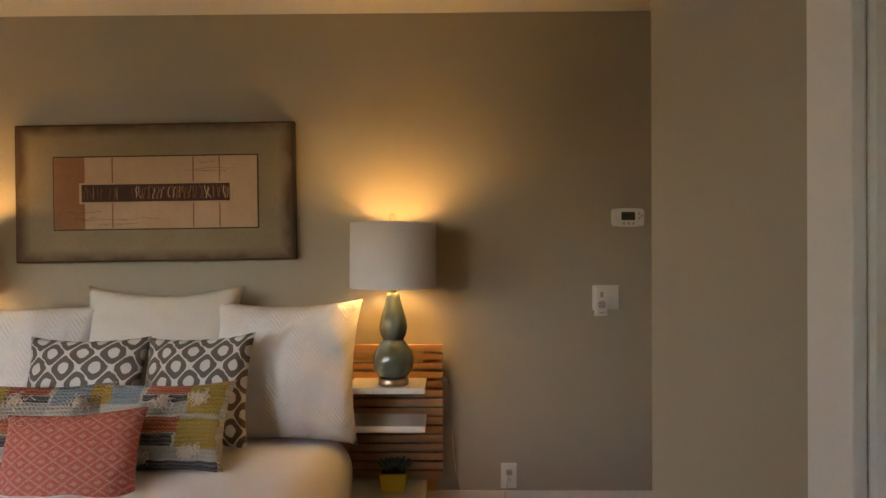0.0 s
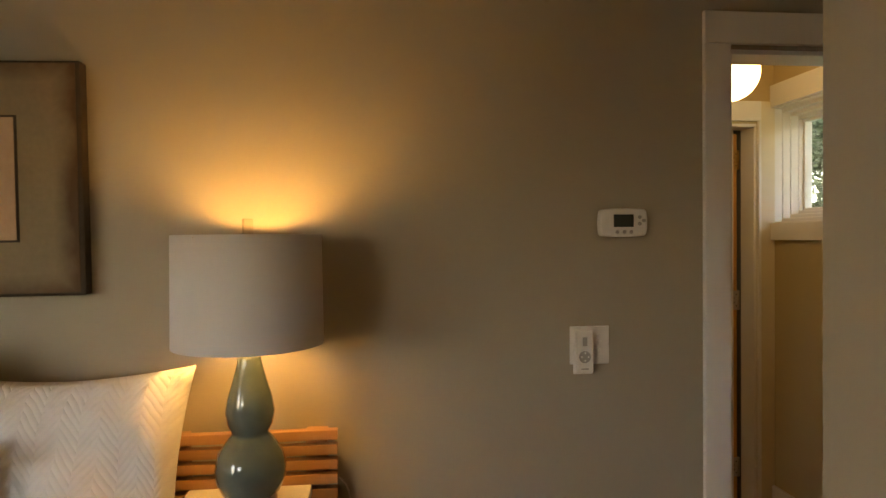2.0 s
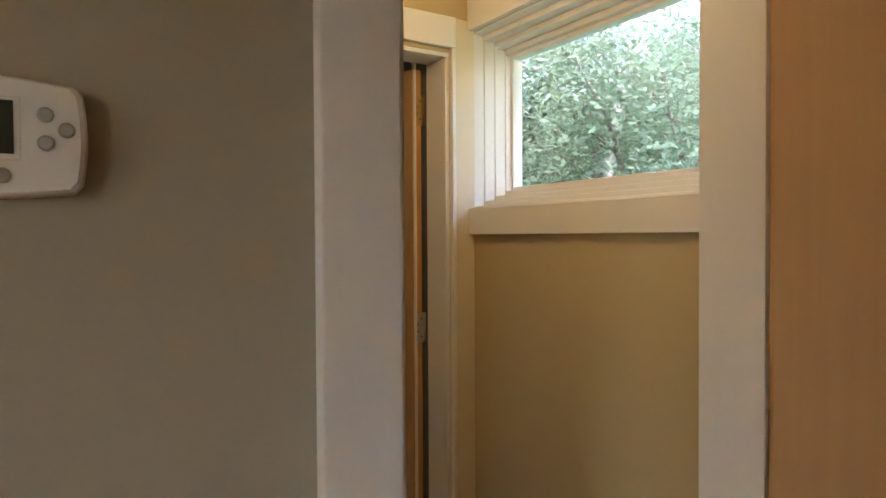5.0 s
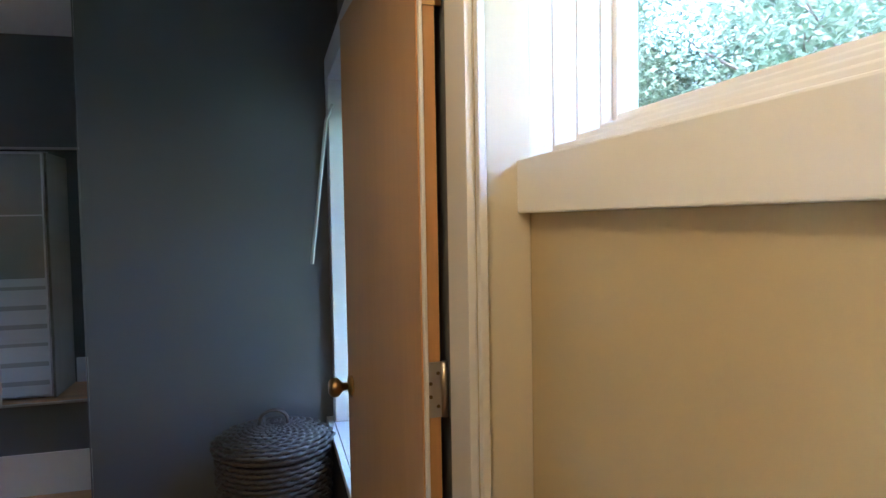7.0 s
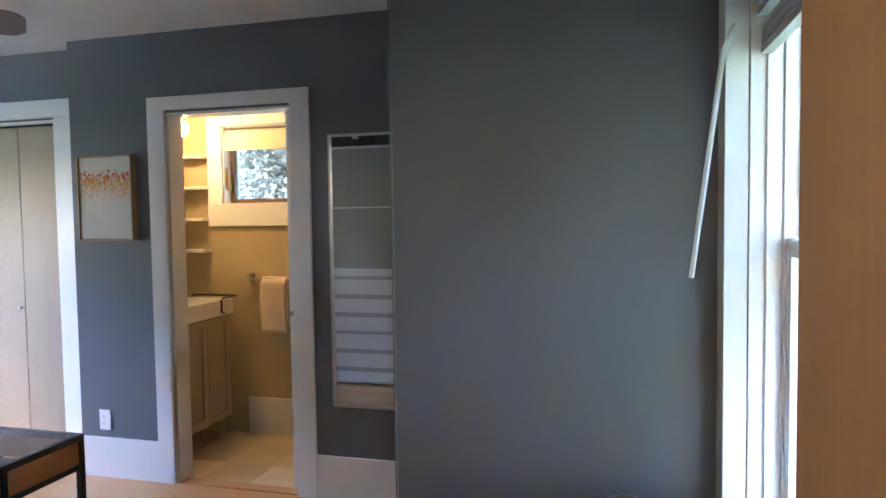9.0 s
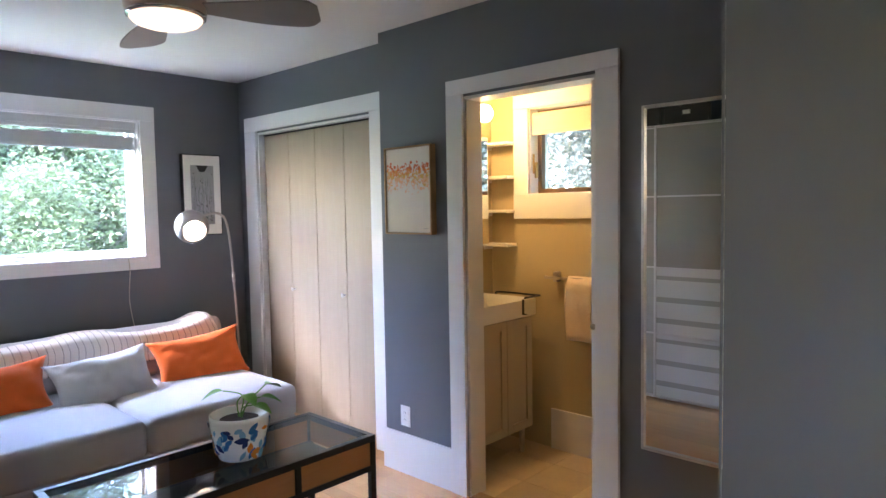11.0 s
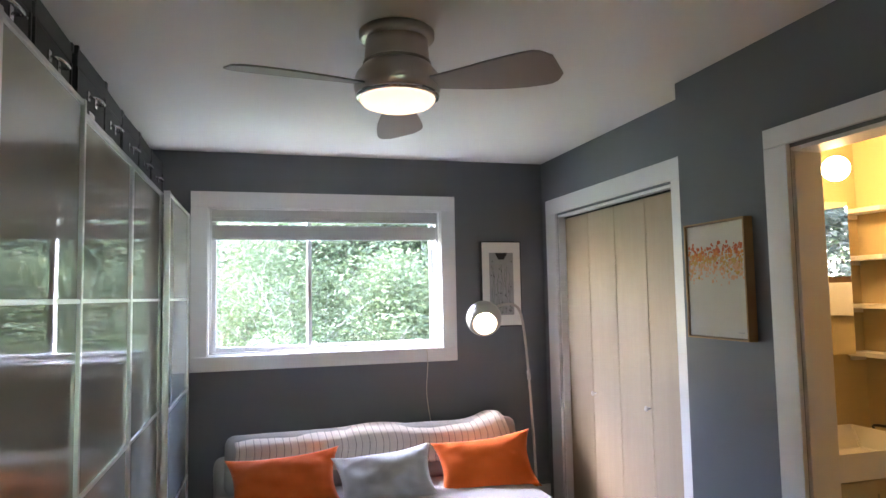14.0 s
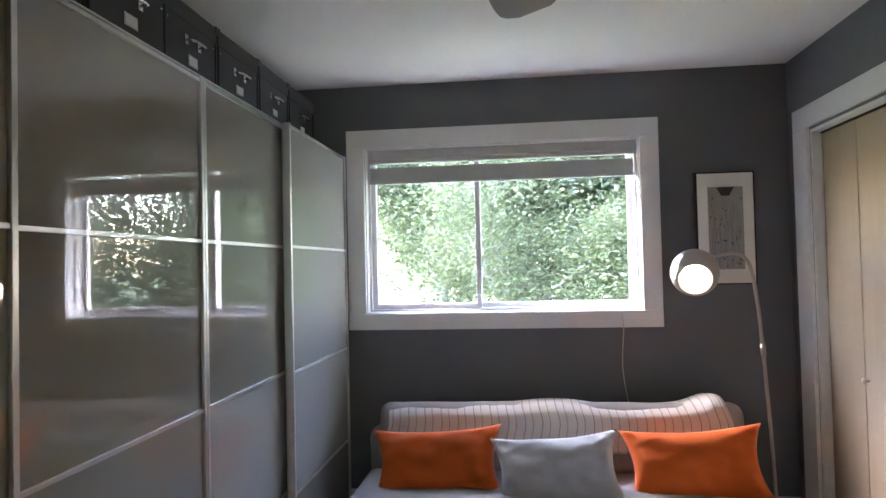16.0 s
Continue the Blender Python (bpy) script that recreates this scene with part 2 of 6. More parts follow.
M_FOL = foliage("tree_leaves", (0.055, 0.085, 0.040), (0.125, 0.165, 0.085))
M_FOL2 = foliage("tree_leaves_pale", (0.135, 0.18, 0.105), (0.25, 0.31, 0.195))
M_FOL3 = foliage("dark_tree_leaves", (0.055, 0.068, 0.055), (0.095, 0.112, 0.088))


def frosted(name, base):
    """Back-painted glass of the wardrobe doors: a matt pale back under a clear glossy front."""
    m, nt, b = nodes_of(name)
    v = coord(nt, "Object")
    n = node(nt, "TexNoise", Scale=0.8, Detail=2.0)
    nt.links.new(v, n.inputs["Vector"])
    df = nt.nodes.new("ShaderNodeBsdfDiffuse")
    nt.links.new(mix_color(nt, n.outputs["Fac"], tuple(c * 0.94 for c in base), tuple(c * 1.06 for c in base)), df.inputs[0])
    gl = nt.nodes.new("ShaderNodeBsdfGlossy")
    gl.inputs["Roughness"].default_value = 0.0
    fr = node(nt, "Fresnel", IOR=1.95)
    mx = nt.nodes.new("ShaderNodeMixShader")
    nt.links.new(fr.outputs[0], mx.inputs[0])
    nt.links.new(df.outputs[0], mx.inputs[1])
    nt.links.new(gl.outputs[0], mx.inputs[2])
    nt.links.new(mx.outputs[0], nt.nodes["Material Output"].inputs["Surface"])
    return m


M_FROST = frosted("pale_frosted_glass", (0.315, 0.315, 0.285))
# base raised to put the bright floor's reflection into the lower panels
M_FROST_MID = frosted("lightened_frosted_glass", (0.41, 0.42, 0.40))
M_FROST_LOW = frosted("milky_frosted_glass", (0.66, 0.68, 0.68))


def ikat(name):
    """Grey and white ogee pattern."""
    m, nt, b = nodes_of(name)
    tc = nt.nodes.new("ShaderNodeTexCoord")
    sep = nt.nodes.new("ShaderNodeSeparateXYZ")
    nz = node(nt, "TexNoise", Scale=14.0, Detail=2.0)
    nt.links.new(tc.outputs["UV"], nz.inputs["Vector"])
    nt.links.new(tc.outputs["UV"], sep.inputs[0])
    wob = math_node(nt, 'MULTIPLY', math_node(nt, 'SUBTRACT', nz.outputs["Fac"], 0.5), 0.9)
    cu = math_node(nt, 'COSINE', math_node(nt, 'ADD', math_node(nt, 'MULTIPLY', sep.outputs[0], 2 * math.pi * 4.0), wob))
    cv = math_node(nt, 'COSINE', math_node(nt, 'ADD', math_node(nt, 'MULTIPLY', sep.outputs[1], 2 * math.pi * 3.6), wob))
    f = math_node(nt, 'ABSOLUTE', math_node(nt, 'ADD', cu, cv))
    line = math_node(nt, 'LESS_THAN', f, 0.20)
    heart = math_node(nt, 'GREATER_THAN', f, 1.40)
    light = math_node(nt, 'MAXIMUM', line, heart)
    c = mix_color(nt, light, (0.145, 0.12, 0.10), (0.66, 0.65, 0.63))
    nt.links.new(c, b.inputs["Base Color"])
    b.inputs["Roughness"].default_value = 0.9
    n2 = node(nt, "TexNoise", Scale=500.0)
    nt.links.new(tc.outputs["Object"], n2.inputs["Vector"])
    bump(nt, b, n2.outputs["Fac"], 0.4, 0.001)
    return m


def rect_mask(nt, u, v, u0, u1, v0, v1):
    a = math_node(nt, 'MULTIPLY', math_node(nt, 'GREATER_THAN', u, u0), math_node(nt, 'LESS_THAN', u, u1))
    c = math_node(nt, 'MULTIPLY', math_node(nt, 'GREATER_THAN', v, v0), math_node(nt, 'LESS_THAN', v, v1))
    return math_node(nt, 'MULTIPLY', a, c)


def kilim(name, flip):
    """Woven patches of wool in orange, mustard, charcoal and cream, with knotted rows."""
    m, nt, b = nodes_of(name)
    tc = nt.nodes.new("ShaderNodeTexCoord")
    sep = nt.nodes.new("ShaderNodeSeparateXYZ")
    nz = node(nt, "TexNoise", Scale=9.0, Detail=3.0)
    nt.links.new(tc.outputs["UV"], nz.inputs["Vector"])
    nt.links.new(tc.outputs["UV"], sep.inputs[0])
    wob = math_node(nt, 'MULTIPLY', math_node(nt, 'SUBTRACT', nz.outputs["Fac"], 0.5), 0.05)
    u = math_node(nt, 'ADD', sep.outputs[0], wob)
    if flip:
        u = math_node(nt, 'SUBTRACT', 1.0, u)
    v = math_node(nt, 'ADD', sep.outputs[1], wob)
    orange, gold, coal, cream, pale, blue = (0.52, 0.115, 0.04), (0.50, 0.32, 0.035), (0.075, 0.075, 0.08), (0.66, 0.61, 0.52), (0.47, 0.44, 0.40), (0.25, 0.33, 0.42)
    c = mix_color(nt, nz.outputs["Fac"], (0.50, 0.46, 0.40), cream)
    for col, q in ((orange, (0.42, 0.70, 0.84, 1.0)), (gold, (0.70, 0.97, 0.60, 0.98)), (coal, (0.40, 0.70, 0.74, 0.83)), (pale, (0.40, 0.72, 0.60, 0.73)),
                   (orange, (0.36, 0.68, 0.40, 0.57)), (gold, (0.68, 0.97, 0.24, 0.55)), (coal, (0.34, 0.66, 0.27, 0.39)), (pale, (0.30, 0.72, 0.13, 0.26)),
                   (coal, (0.05, 0.97, 0.0, 0.11)), (blue, (0.12, 0.38, 0.72, 0.98)), (gold, (0.0, 0.13, 0.74, 0.96)), (orange, (0.03, 0.30, 0.35, 0.50)), (coal, (0.02, 0.32, 0.20, 0.31))):
        c = mix_color(nt, rect_mask(nt, u, v, *q), c, col)
    rowf = math_node(nt, 'SINE', math_node(nt, 'MULTIPLY', v, 2 * math.pi * 23))
    bead = math_node(nt, 'MULTIPLY', math_node(nt, 'SINE', math_node(nt, 'MULTIPLY', u, 2 * math.pi * 34)), rowf)
    gap = math_node(nt, 'LESS_THAN', rowf, -0.55)
    c = mix_color(nt, math_node(nt, 'MULTIPLY', gap, 0.30), c, (0.50, 0.46, 0.40))
    fuzz = node(nt, "TexNoise", Scale=70.0, Detail=3.0)
    nt.links.new(tc.outputs["UV"], fuzz.inputs["Vector"])
    c = mix_color(nt, math_node(nt, 'MULTIPLY', fuzz.outputs["Fac"], 0.3), c, (0.16, 0.14, 0.12))
    nt.links.new(c, b.inputs["Base Color"])
    b.inputs["Roughness"].default_value = 0.95
    bump(nt, b, math_node(nt, 'ADD', math_node(nt, 'ADD', rowf, bead), math_node(nt, 'MULTIPLY', fuzz.outputs["Fac"], 2.0)), 0.8, 0.004)
    return m


def coral(name):
    """Coral weave with a lattice of cream diamonds."""
    m, nt, b = nodes_of(name)
    tc = nt.nodes.new("ShaderNodeTexCoord")
    sep = nt.nodes.new("ShaderNodeSeparateXYZ")
    nz = node(nt, "TexNoise", Scale=55.0, Detail=3.0)
    nt.links.new(tc.outputs["UV"], nz.inputs["Vector"])
    nt.links.new(tc.outputs["UV"], sep.inputs[0])
    wob = math_node(nt, 'MULTIPLY', math_node(nt, 'SUBTRACT', nz.outputs["Fac"], 0.5), 0.5)
    k = 2 * math.pi * 3.2
    s = math_node(nt, 'ABSOLUTE', math_node(nt, 'SINE', math_node(nt, 'ADD', math_node(nt, 'MULTIPLY', math_node(nt, 'ADD', sep.outputs[0], sep.outputs[1]), k), wob)))
    d = math_node(nt, 'ABSOLUTE', math_node(nt, 'SINE', math_node(nt, 'ADD', math_node(nt, 'MULTIPLY', math_node(nt, 'SUBTRACT', sep.outputs[0], sep.outputs[1]), k), wob)))
    f = math_node(nt, 'MINIMUM', s, d)
    hi = math_node(nt, 'MAXIMUM', s, d)
    line = math_node(nt, 'LESS_THAN', f, 0.20)
    heart = math_node(nt, 'GREATER_THAN', f, 0.84)
    fac = math_node(nt, 'MULTIPLY', math_node(nt, 'MAXIMUM', line, heart), math_node(nt, 'ADD', math_node(nt, 'MULTIPLY', nz.outputs["Fac"], 0.7), 0.15))
    c = mix_color(nt, fac, (0.58, 0.145, 0.10), (0.62, 0.46, 0.37))
    vz = node(nt, "TexVoronoi", Scale=75.0)
    nt.links.new(tc.outputs["UV"], vz.inputs["Vector"])
    c = mix_color(nt, math_node(nt, 'MULTIPLY', vz.outputs["Distance"], 0.45), c, (0.33, 0.07, 0.05))
    nt.links.new(c, b.inputs["Base Color"])
    b.inputs["Roughness"].default_value = 0.95
    bump(nt, b, math_node(nt, 'SUBTRACT', math_node(nt, 'MULTIPLY', f, 0.8), vz.outputs["Distance"]), 0.9, 0.005)
    return m


def quilted(name, base):
    """White cotton with a raised herringbone quilting."""
    m, nt, b = nodes_of(name)
    tc = nt.nodes.new("ShaderNodeTexCoord")
    sep = nt.nodes.new("ShaderNodeSeparateXYZ")
    nt.links.new(tc.outputs["UV"], sep.inputs[0])
    zig = math_node(nt, 'PINGPONG', math_node(nt, 'MULTIPLY', sep.outputs[0], 7.0), 0.5)
    ph = math_node(nt, 'ADD', math_node(nt, 'MULTIPLY', sep.outputs[1], 26.0), math_node(nt, 'MULTIPLY', zig, 5.0))
    ridge = math_node(nt, 'ABSOLUTE', math_node(nt, 'SINE', math_node(nt, 'MULTIPLY', ph, math.pi)))
    n1 = node(nt, "TexNoise", Scale=9.0, Detail=3.0)
    nt.links.new(tc.outputs["Object"], n1.inputs["Vector"])
    nt.links.new(mix_color(nt, n1.outputs["Fac"], tuple(c * 0.95 for c in base), base), b.inputs["Base Color"])
    b.inputs["Roughness"].default_value = 0.9
    bump(nt, b, math_node(nt, 'ADD', ridge, math_node(nt, 'MULTIPLY', n1.outputs["Fac"], 4.0)), 0.55, 0.0022)
    return m


def throw_cloth(name):
    """Cream throw with thin dark dashed stripes in pairs and a zigzag weave."""
    m, nt, b = nodes_of(name)
    tc = nt.nodes.new("ShaderNodeTexCoord")
    sep = nt.nodes.new("ShaderNodeSeparateXYZ")
    nt.links.new(tc.outputs["UV"], sep.inputs[0])
    fr = math_node(nt, 'FRACT', math_node(nt, 'MULTIPLY', sep.outputs[0], 20.0))
    s1 = math_node(nt, 'LESS_THAN', math_node(nt, 'ABSOLUTE', math_node(nt, 'SUBTRACT', fr, 0.25)), 0.034)
    s2 = math_node(nt, 'LESS_THAN', math_node(nt, 'ABSOLUTE', math_node(nt, 'SUBTRACT', fr, 0.70)), 0.026)
    dash = math_node(nt, 'GREATER_THAN', math_node(nt, 'SINE', math_node(nt, 'MULTIPLY', sep.outputs[1], 260.0)), -0.1)
    st = math_node(nt, 'MULTIPLY', math_node(nt, 'MAXIMUM', s1, s2), dash)
    wv = node(nt, "TexWave", Scale=22.0, Distortion=0.0)
    wv.wave_profile = 'TRI'
    mp = nt.nodes.new("ShaderNodeCombineXYZ")
    zig = math_node(nt, 'PINGPONG', math_node(nt, 'MULTIPLY', sep.outputs[0], 17.0), 0.5)
    nt.links.new(math_node(nt, 'ADD', sep.outputs[1], math_node(nt, 'MULTIPLY', zig, 0.12)), mp.inputs[0])
    nt.links.new(mp.outputs[0], wv.inputs["Vector"])
    c = mix_color(nt, math_node(nt, 'MULTIPLY', wv.outputs["Fac"], 0.5), (0.66, 0.61, 0.57), (0.50, 0.45, 0.41))
    c = mix_color(nt, st, c, (0.07, 0.065, 0.06))
    nt.links.new(c, b.inputs["Base Color"])
    b.inputs["Roughness"].default_value = 0.95
    bump(nt, b, wv.outputs["Fac"], 0.5, 0.002)
    return m


def gourd_glaze(name):
    m, nt, b = nodes_of(name)
    v = coord(nt, "Object")
    n = node(nt, "TexNoise", Scale=25.0, Detail=4.0)
    nt.links.new(v, n.inputs["Vector"])
    nt.links.new(mix_color(nt, n.outputs["Fac"], (0.085, 0.115, 0.10), (0.13, 0.165, 0.145)), b.inputs["Base Color"])
    b.inputs["Roughness"].default_value, b.inputs["Coat Weight"].default_value = 0.18, 0.6
    return m


def old_canvas(name, a, b_, edge, worn=None):
    """Weathered painted canvas; worn: (half width, half height, colour) of an uneven burnt rim."""
    m, nt, b = nodes_of(name)
    v = coord(nt, "Object")
    n1 = node(nt, "TexNoise", Scale=5.0, Detail=6.0)
    n2 = node(nt, "TexNoise", Scale=60.0, Detail=4.0)
    for n in (n1, n2):
        nt.links.new(v, n.inputs["Vector"])
    c = mix_color(nt, n1.outputs["Fac"], a, b_)
    c = mix_color(nt, math_node(nt, 'MULTIPLY', n2.outputs["Fac"], 0.35), c, edge)
    if worn:
        sep = nt.nodes.new("ShaderNodeSeparateXYZ")
        nt.links.new(v, sep.inputs[0])
        dx = math_node(nt, 'SUBTRACT', math_node(nt, 'ABSOLUTE', sep.outputs[0], 0.0), worn[0] - 0.075)
        dz = math_node(nt, 'SUBTRACT', math_node(nt, 'ABSOLUTE', sep.outputs[2], 0.0), worn[1] - 0.06)
        d = math_node(nt, 'MULTIPLY', math_node(nt, 'MAXIMUM', dx, dz), 16.0)
        n3 = node(nt, "TexNoise", Scale=9.0, Detail=5.0)
        nt.links.new(v, n3.inputs["Vector"])
        d = math_node(nt, 'MULTIPLY', math_node(nt, 'MAXIMUM', d, 0.0), math_node(nt, 'MULTIPLY', n3.outputs["Fac"], 2.1))
        c = mix_color(nt, math_node(nt, 'MINIMUM', d, 0.92), c, worn[2])
    nt.links.new(c, b.inputs["Base Color"])
    b.inputs["Roughness"].default_value = 0.75
    bump(nt, b, n2.outputs["Fac"], 0.4, 0.002)
    return m


def wicker(name):
    m, nt, b = nodes_of(name)
    v = coord(nt, "Object", (1, 1, 1))
    n = node(nt, "TexNoise", Scale=70.0, Detail=3.0)
    nt.links.new(v, n.inputs["Vector"])
    nt.links.new(mix_color(nt, n.outputs["Fac"], (0.035, 0.027, 0.022), (0.15, 0.125, 0.105)), b.inputs["Base Color"])
    b.inputs["Roughness"].default_value = 0.5
    bump(nt, b, n.outputs["Fac"], 0.5, 0.002)
    return m


M_IKAT, M_KILIM, M_KILIM2, M_CORAL, M_THROW = ikat("ikat_cloth"), kilim("kilim_wool", False), kilim("kilim_wool_two", True), coral("coral_weave"), throw_cloth("striped_throw_cloth")
M_SHAM = quilted("white_quilted_cotton", (0.77, 0.765, 0.775))
M_GOURD, M_WICKER = gourd_glaze("celadon_glaze"), wicker("dark_rattan")
M_CANVAS = old_canvas("olive_canvas", (0.21, 0.165, 0.095), (0.34, 0.28, 0.18), (0.10, 0.07, 0.035), (0.642, 0.315, (0.075, 0.035, 0.014)))
M_CANVAS_EDGE = old_canvas("burnt_canvas_edge", (0.03, 0.02, 0.012), (0.07, 0.045, 0.025), (0.02, 0.012, 0.008))
M_PARCH = old_canvas("parchment_panel", (0.40, 0.26, 0.15), (0.62, 0.48, 0.34), (0.29, 0.14, 0.065))
M_RUST = old_canvas("rust_patch", (0.18, 0.075, 0.03), (0.36, 0.19, 0.085), (0.12, 0.045, 0.018))
M_DARKSTRIP = old_canvas("dark_strip", (0.02, 0.012, 0.01), (0.11, 0.03, 0.018), (0.02, 0.015, 0.01))


# ---- mesh helpers ----
def link(name, bm, material, parent=None, label="", smooth=False):
    me = bpy.data.meshes.new(name)
    bm.normal_update()
    bm.to_mesh(me)
    bm.free()
    for mt in (material if isinstance(material, (list, tuple)) else [material]):
        me.materials.append(mt)
    if smooth:
        for p in me.polygons:
            p.use_smooth = True
    ob = new(name, me)
    if parent is not None:
        ob.parent = parent
    if label:
        ob["label"] = label
    return ob


def part(name, bm, material, parent, label="", smooth=False):
    return link(name, bm, material, parent, label, smooth)


def thing(name, at, label, category, group="", turn=0.0):
    ob = new(name)
    ob.empty_display_size = 0.05
    ob.location = at
    ob.rotation_euler = (0, 0, radians(turn))
    return tagged(ob, label, category, group)


def box(bm, x0, x1, y0, y1, z0, z1, bevel=0.0, mat_index=0, m=None):
    r = bmesh.ops.create_cube(bm, size=1.0)
    vs = r["verts"]
    for v in vs:
        v.co = Vector(((x0 + x1) / 2 + v.co.x * abs(x1 - x0), (y0 + y1) / 2 + v.co.y * abs(y1 - y0), (z0 + z1) / 2 + v.co.z * abs(z1 - z0)))
        if m is not None:
            v.co = m @ v.co
    fs = {f for v in vs for f in v.link_faces}
    for f in fs:
        f.material_index = mat_index
    if bevel:
        es = list({e for v in vs for e in v.link_edges})
        bmesh.ops.bevel(bm, geom=es, offset=bevel, segments=2, affect='EDGES', profile=0.6)
    return bm


def boxed(*args, **kw):
    return box(bmesh.new(), *args, **kw)


def lathe(profile, segs=40, bm=None, at=(0, 0, 0), m=None):
    """Turns (radius, height) pairs about z."""
    bm = bm or bmesh.new()
    rings = []
    for r, z in profile:
        ring = []
        for k in range(segs):
            a = 2 * math.pi * k / segs
            p = Vector((r * math.cos(a), r * math.sin(a), z))
            p = m @ p if m is not None else p + Vector(at)
            ring.append(bm.verts.new(p))
        rings.append(ring)
    for a, b_ in zip(rings, rings[1:]):
        for k in range(segs):
            bm.faces.new((a[k], a[(k + 1) % segs], b_[(k + 1) % segs], b_[k]))
    if profile[0][0] > 1e-5:
        bm.faces.new(list(reversed(rings[0])))
    if profile[-1][0] > 1e-5:
        bm.faces.new(rings[-1])
    bmesh.ops.remove_doubles(bm, verts=bm.verts, dist=1e-6)
    return bm


def tube(points, radius, segs=10, bm=None, radii=None):
    """A round rod along a line of points."""
    bm = bm or bmesh.new()
    pts = [Vector(p) for p in points]
    rings = []
    side = None
    for i, p in enumerate(pts):
        d = (pts[min(i + 1, len(pts) - 1)] - pts[max(i - 1, 0)]).normalized()
        if side is None:
            side = d.orthogonal().normalized()
        else:
            side = (side - d * side.dot(d))
            side = side.normalized() if side.length > 1e-6 else d.orthogonal().normalized()
        up = d.cross(side)
        r = radii[i] if radii else radius
        rings.append([bm.verts.new(p + (side * math.cos(2 * math.pi * k / segs) + up * math.sin(2 * math.pi * k / segs)) * r) for k in range(segs)])
    for a, b_ in zip(rings, rings[1:]):
        for k in range(segs):
            bm.faces.new((a[k], a[(k + 1) % segs], b_[(k + 1) % segs], b_[k]))
    bm.faces.new(list(reversed(rings[0])))
    bm.faces.new(rings[-1])
    return bm


def arc(points, n=8):
    """A smooth line through the points."""
    pts = [Vector(p) for p in points]
    out = []
    for i in range(len(pts) - 1):
        p0, p1, p2, p3 = pts[max(i - 1, 0)], pts[i], pts[i + 1], pts[min(i + 2, len(pts) - 1)]
        for k in range(n):
            t = k / n
            out.append(0.5 * ((2 * p1) + (p2 - p0) * t + (2 * p0 - 5 * p1 + 4 * p2 - p3) * t * t + (3 * p1 - p0 - 3 * p2 + p3) * t ** 3))
    out.append(pts[-1])
    return out


def cushion(w, h, d, n=26, pinch=0.10, seed=0.0, wrinkle=0.016, flange=0.0, sag=0.0):
    """A stuffed cushion standing in the xz plane, centred, its face towards -y, with UVs."""
    bm = bmesh.new()
    uv = bm.loops.layers.uv.new("UVMap")
    grids = []
    for s in (-1, 1):
        rows = []
        for j in range(n + 1):
            row = []
            for i in range(n + 1):
                u, v = -1 + 2 * i / n, -1 + 2 * j / n
                x = u * w / 2 * (1 - pinch * (1 - v * v) * abs(u) ** 3)
                z = v * h / 2 * (1 - pinch * (1 - u * u) * abs(v) ** 3)
                f = (max(0.0, 1 - u * u) * max(0.0, 1 - v * v)) ** 0.42
                rim = min(1.0, (1 - max(abs(u), abs(v))) / 0.12)
                wr = noise.noise(Vector((x * 7 + seed, z * 7, s * 3 + seed))) * wrinkle * rim
                wr += noise.noise(Vector((x * 18 + seed, z * 18, s))) * wrinkle * 0.45 * rim
                pull = abs(u * v) ** 1.5 * noise.noise(Vector((u * 9 + seed, v * 9, 2.0))) * wrinkle * 1.4 * rim
                y = s * (d / 2 * f + wr + pull) + 0.006 * math.sin(5 * u + seed) * abs(v)
                z -= sag * (1 - u * u) * max(0.0, v) * h
                row.append((x, y, z, (u + 1) / 2, (v + 1) / 2))
            rows.append(row)
        grids.append(rows)
    made = {}
    for s, rows in enumerate(grids):
        for j, row in enumerate(rows):
            for i, (x, y, z, a, b_) in enumerate(row):
                edge = i in (0, n) or j in (0, n)
                if edge and s == 1:
                    made[(1, i, j)] = made[(0, i, j)]
                else:
                    made[(s, i, j)] = bm.verts.new((x, y, z))
    for s in (0, 1):
        for j in range(n):
            for i in range(n):
                ids = [(i, j), (i + 1, j), (i + 1, j + 1), (i, j + 1)]
                if s == 1:
                    ids.reverse()
                f = bm.faces.new([made[(s, a, b_)] for a, b_ in ids])
                for lp, (a, b_) in zip(f.loops, ids):
                    lp[uv].uv = (a / n, b_ / n)
                f.smooth = True
    return bm


def set_pillow(name, material, w, h, d, at, lean, turn, label, category, seed, group="", tilt=0.0, **kw):
    ob = link(name, cushion(w, h, d, seed=seed, **kw), material, smooth=True)
    ob.location = at
    ob.rotation_euler = Euler((radians(-lean), radians(tilt), radians(turn)), 'XYZ')
    return tagged(ob, label, category, group)


